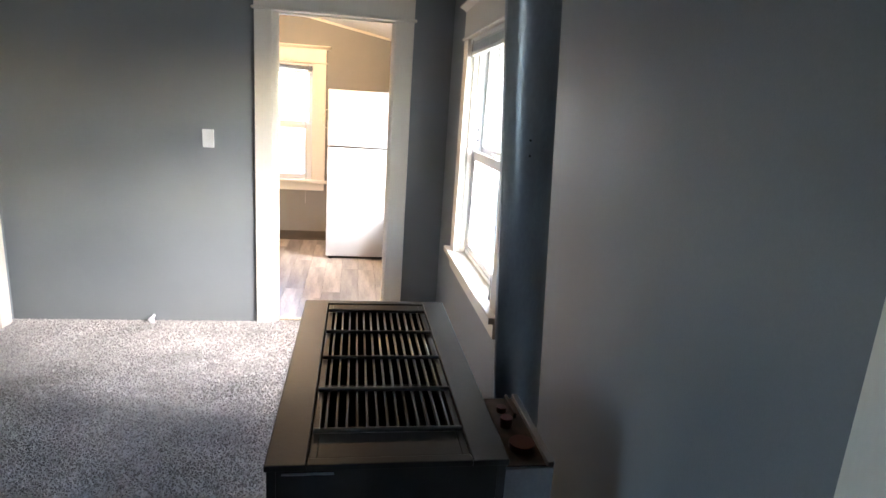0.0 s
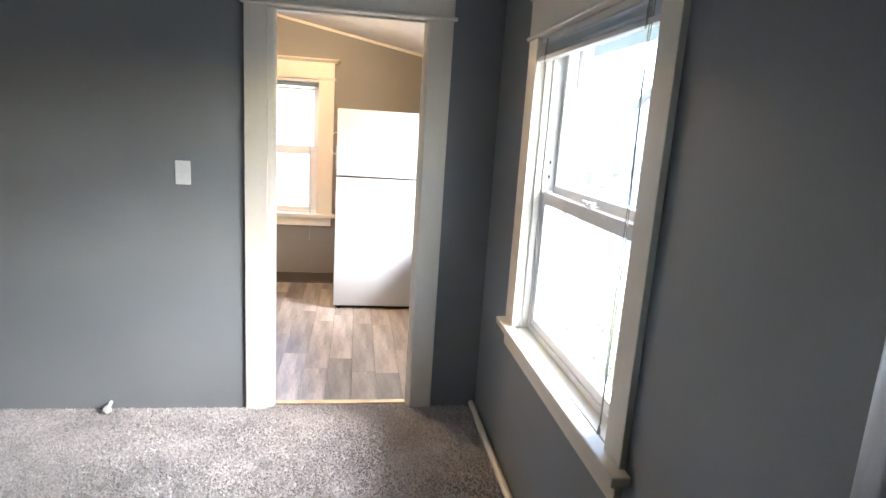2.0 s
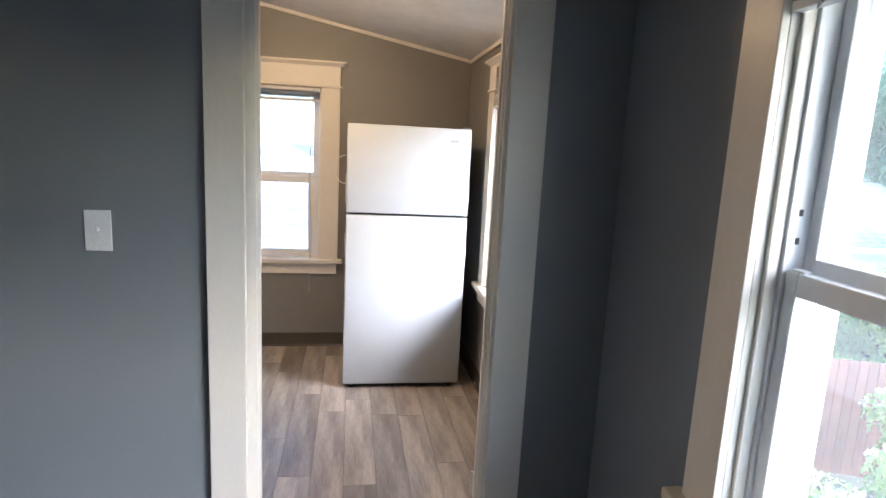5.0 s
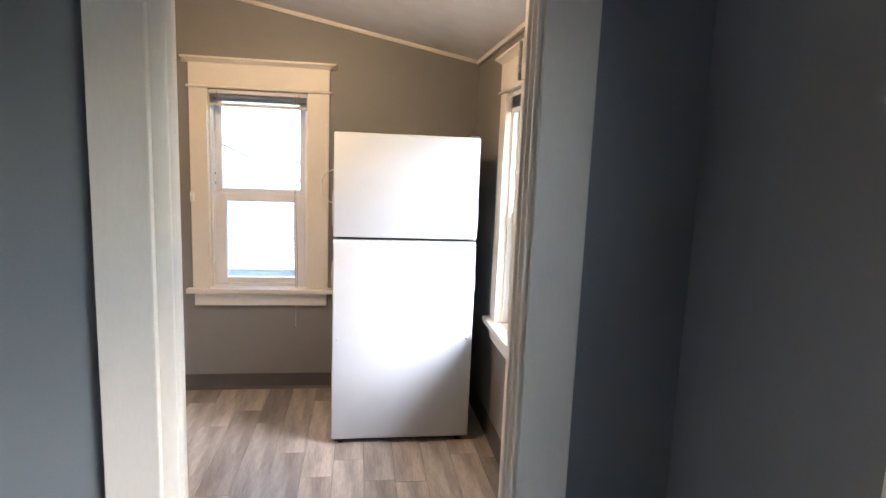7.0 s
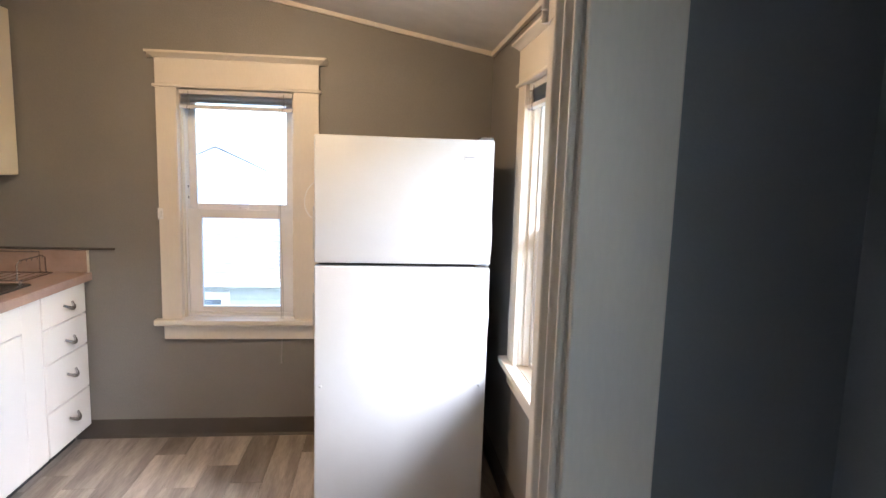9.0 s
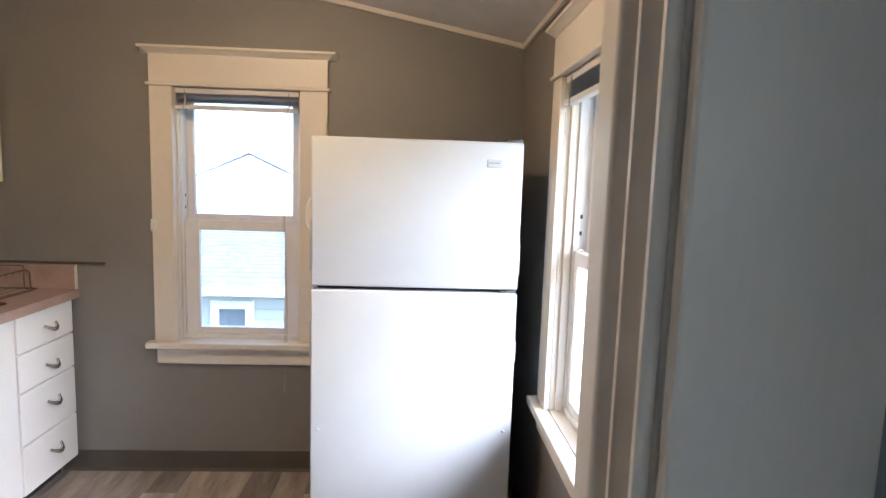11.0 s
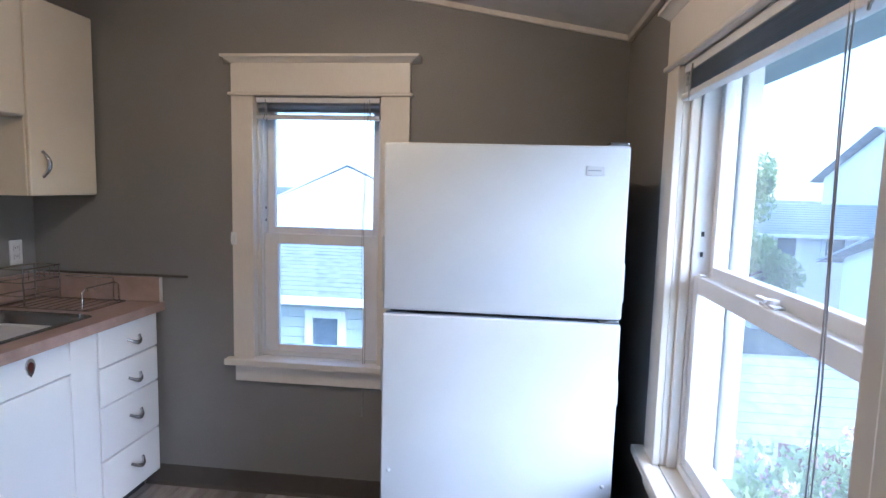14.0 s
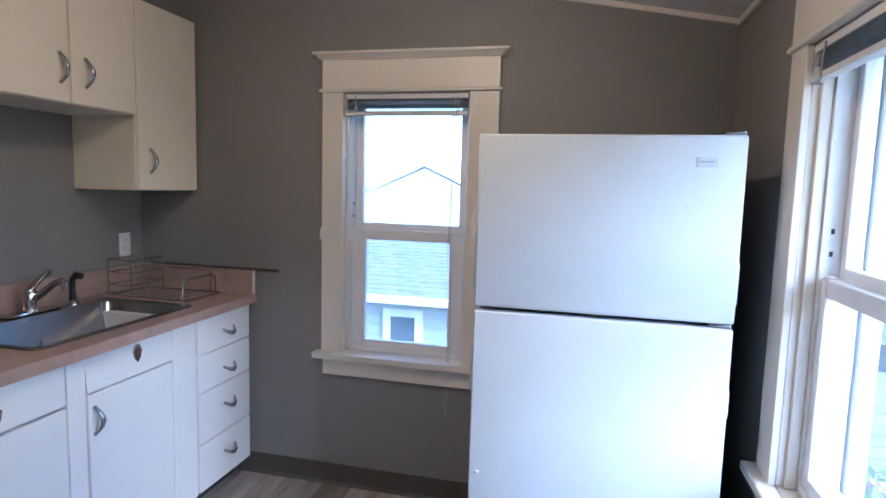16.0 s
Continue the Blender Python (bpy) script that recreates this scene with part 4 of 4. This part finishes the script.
def bush(place, radius, petal, label, seed, flowers=60):
    rng = random.Random(seed)
    b = thing("flowering_bush", place, label, "bush")
    bm, fl = bmesh.new(), bmesh.new()
    x, y, z = place
    stems = bmesh.new()
    for k in range(9):
        a, r = rng.uniform(0, 6.28), radius * rng.uniform(0, 0.7)
        c = (x + math.cos(a) * r, y + math.sin(a) * r, z + radius * rng.uniform(0.5, 1.5))
        add_tube(stems, [(x, y, z), ((x + c[0]) / 2, (y + c[1]) / 2, z + radius * 0.4), c], 0.02, 5, radii=[0.03, 0.02, 0.01])
        leaves(bm, c, radius * 0.5, 520, 0.055, rng)
        for _ in range(flowers // 9):
            d = Vector((rng.gauss(0, 1), rng.gauss(0, 1), abs(rng.gauss(0, 1)))).normalized()
            leaves(fl, Vector(c) + d * radius * 0.52, 0.06, 14, 0.035, rng)
    part("stems", stems, BARK, b)
    part("foliage", bm, LEAF, b)
    part("blossom", fl, petal, b)


def house(place, size, wall_z, ridge_z, wall_mat, label, seed, rot=0, windows=(), over=0.4, roof_mat=ROOF):
    """A gabled house; ridge along its x. place: middle of its base; windows: (u, z, w, h) on the face towards -y."""
    w, d = size
    x, y, z = place
    h = thing("house", place, label, "house")
    m = Matrix.Translation(place) @ Matrix.Rotation(radians(rot), 4, "Z") @ Matrix.Translation((-x, -y, -z))

    def p(name, bm, mat, parent=h, lab=""):
        bm.transform(m)
        return part(name, bm, mat, parent, lab)

    p("wall", add_prism(bmesh.new(), [(y - d / 2, z), (y + d / 2, z), (y + d / 2, wall_z), (y, ridge_z - 0.1), (y - d / 2, wall_z)], x - w / 2, x + w / 2, lambda a, b, c: (c, a, b)), wall_mat)
    n = int((wall_z - z) / 0.16)
    bm = bmesh.new()
    for k in range(n):
        add_box(bm, (x - w / 2, y - d / 2 - 0.02, z + k * 0.16), (x + w / 2, y - d / 2 + 0.001, z + k * 0.16 + 0.14))
    p("siding", bm, wall_mat)
    slope = math.atan2(ridge_z - wall_z, d / 2)
    for sgn in (-1, 1):
        bm = bmesh.new()
        length = (d / 2 + 0.45) / math.cos(slope)
        rows = int(length / 0.2)
        for k in range(rows):
            s = k * 0.2
            a0 = -(d / 2 + 0.45) + s * math.cos(slope)
            zz = wall_z - 0.45 * math.tan(slope) + s * math.sin(slope)
            c = [(-w / 2 - over, a0, zz + 0.05), (w / 2 + over, a0, zz + 0.05), (w / 2 + over, a0 + 0.21 * math.cos(slope), zz + 0.035 + 0.21 * math.sin(slope)), (-w / 2 - over, a0 + 0.21 * math.cos(slope), zz + 0.035 + 0.21 * math.sin(slope))]
            top_v = [bm.verts.new((x + u, y + sgn * -1 * -v if sgn > 0 else y - v, q)) for u, v, q in c]
            low_v = [bm.verts.new((vv.co.x, vv.co.y, vv.co.z - 0.05)) for vv in top_v]
            bm.faces.new(top_v)
            bm.faces.new(low_v[::-1])
            for i in range(4):
                bm.faces.new((top_v[i], low_v[i], low_v[(i + 1) % 4], top_v[(i + 1) % 4]))
        bmesh.ops.recalc_face_normals(bm, faces=bm.faces[:])
        p("roof", bm, roof_mat)
    fz = wall_z - 0.45 * math.tan(slope)
    p("gutter", add_box(bmesh.new(), (x - w / 2 - over, y - d / 2 - 0.55, fz - 0.08), (x + w / 2 + over, y - d / 2 - 0.44, fz + 0.03), 0.01), HOUSE_WHITE)
    for u, zc, ww, hh in windows:
        bm = bmesh.new()
        f = y - d / 2 - 0.02
        for lo, hi in (((u - ww / 2 - 0.12, zc - hh / 2 - 0.12), (u - ww / 2, zc + hh / 2 + 0.12)), ((u + ww / 2, zc - hh / 2 - 0.12), (u + ww / 2 + 0.12, zc + hh / 2 + 0.12)),
                       ((u - ww / 2, zc + hh / 2), (u + ww / 2, zc + hh / 2 + 0.12)), ((u - ww / 2, zc - hh / 2 - 0.12), (u + ww / 2, zc - hh / 2))):
            add_box(bm, (x + lo[0], f - 0.05, lo[1]), (x + hi[0], f, hi[1]))
        fr_ = p("window_frame", bm, HOUSE_WHITE)
        p("pane", add_box(bmesh.new(), (x + u - ww / 2, f - 0.02, zc - hh / 2), (x + u + ww / 2, f - 0.005, zc + hh / 2)), PANE_DARK, fr_)


house((-2.6, 15.6, GROUND), (7.0, 6.4), -0.05, 0.55, SIDING, "pale green neighbouring house with grey shingle roof", 1, 0, [(0.03, -0.82, 0.4, 0.62)])
house((-5.7, 29.0, GROUND), (9.0, 8.6), 0.3, 2.3, HOUSE_WHITE, "white gabled house beyond the neighbour", 2, 90, (), 0.03, HOUSE_WHITE)
house((18.3, 27.0, GROUND), (9.0, 8.0), 2.4, 4.2, HOUSE_WHITE, "white two-storey house across the yards", 3, 0, [(-3.2, 1.3, 0.7, 1.0), (-1.4, 1.3, 0.7, 1.0), (1.5, 1.3, 0.7, 1.0)])
house((10.6, 26.0, GROUND), (4.4, 4.0), 0.5, 1.3, HOUSE_WHITE, "small white cottage between the trees", 6, 0, [(-1.3, -0.1, 0.6, 0.6), (0.2, -0.1, 0.6, 0.6)])
house((4.7, 12.6, GROUND), (3.2, 3.8), -1.5, -0.8, HOUSE_WHITE, "low white garage with a grey shingle roof", 4, 0)
house((10.8, 15.8, GROUND), (5.0, 6.0), 0.1, 1.2, HOUSE_WHITE, "white house with a pale shingle roof", 5, 0, [(-1.0, -1.2, 0.8, 0.8)])

fence = thing("fence", (8, 9, GROUND), "red cedar board fence across the yard", "fence")
for k in range(74):
    u = k / 73
    x, y = 3.2 + 9.0 * u, 10.3 - 3.2 * u
    bm = add_box(bmesh.new(), (0, 0, 0), (0.125, 0.022, 1.75 + random.uniform(-0.015, 0.015)))
    bm.transform(Matrix.Translation((x, y, GROUND)) @ Matrix.Rotation(-0.341, 4, "Z"))
    part("fence_board", bm, FENCE, fence)
for z in (0.4, 1.4):
    bm = add_box(bmesh.new(), (0, 0.022, z), (9.55, 0.07, z + 0.09))
    bm.transform(Matrix.Translation((3.2, 10.3, GROUND)) @ Matrix.Rotation(-0.341, 4, "Z"))
    part("fence_rail", bm, FENCE, fence)

tree((15.5, 19.5, GROUND), 9.5, 4.6, LEAF_DARK, "tall broad tree with dense blue green foliage", 11, 0.13, 700)
tree((18.5, 14.5, GROUND), 9.0, 4.2, LEAF_DARK, "tall broad tree with dense blue green foliage", 12, 0.13, 700)
tree((13.2, 10.2, GROUND), 6.0, 2.4, LEAF, "light green leafy garden tree", 13)
tree((7.2, 22.5, GROUND), 5.4, 1.7, LEAF, "light green leafy tree by the white cottage", 14)
tree((8.3, 9.7, GROUND), 3.2, 1.4, LEAF, "small light green garden tree by the fence", 15, 0.07)
for i, (x, y, r, mat, lab) in enumerate(((4.7, 7.0, 0.85, PETAL, "leafy bush with white blossom"), (5.9, 6.5, 0.9, PETAL, "leafy bush with white blossom"), (4.2, 9.0, 0.8, PETAL, "leafy bush with white blossom"),
                                         (2.7, 9.0, 1.25, PINK, "leafy bush with pale pink blossom"), (3.9, 9.5, 1.2, PINK, "leafy bush with pale pink blossom"), (2.2, 8.0, 1.1, PINK, "leafy bush with pale pink blossom"), (7.3, 7.6, 0.9, PETAL, "leafy bush with white blossom"))):
    bush((x, y, GROUND), r, mat, lab, 30 + i)

# ---- kitchen floor planks ----
floor = thing("floor_kitchen", (-0.75, 5.2, -0.02), "grey brown oak look vinyl plank floor", "floor", kind="structure")
box("underlay", (WEST, 3.93, -0.15), (EAST, NORTH, -0.004), GROUT, floor, 0)
rng = random.Random(5)
PW, PL = 0.152, 0.914


def plank_mesh(length):
    me = bpy.data.meshes.new("plank")
    b = bmesh.new()
    add_box(b, (0.0007, 0.0007, -0.004), (PW - 0.0007, length - 0.0007, 0.0), 0.0009, 1)
    b.to_mesh(me)
    b.free()
    me.materials.append(PLANK)
    return me


full = plank_mesh(PL)
x = WEST
while x < EAST - 0.02:
    y = 3.945 - rng.uniform(0.1, 0.8)
    while y < NORTH - 0.02:
        lo, hi = max(y, 3.945), min(y + PL, NORTH)
        if hi - lo > 0.03:
            me = full if hi - lo > PL - 0.001 else plank_mesh(hi - lo)
            ob = new("plank", me)
            ob.location = (x, lo, 0)
            attach(ob, floor)
        y += PL
    x += PW
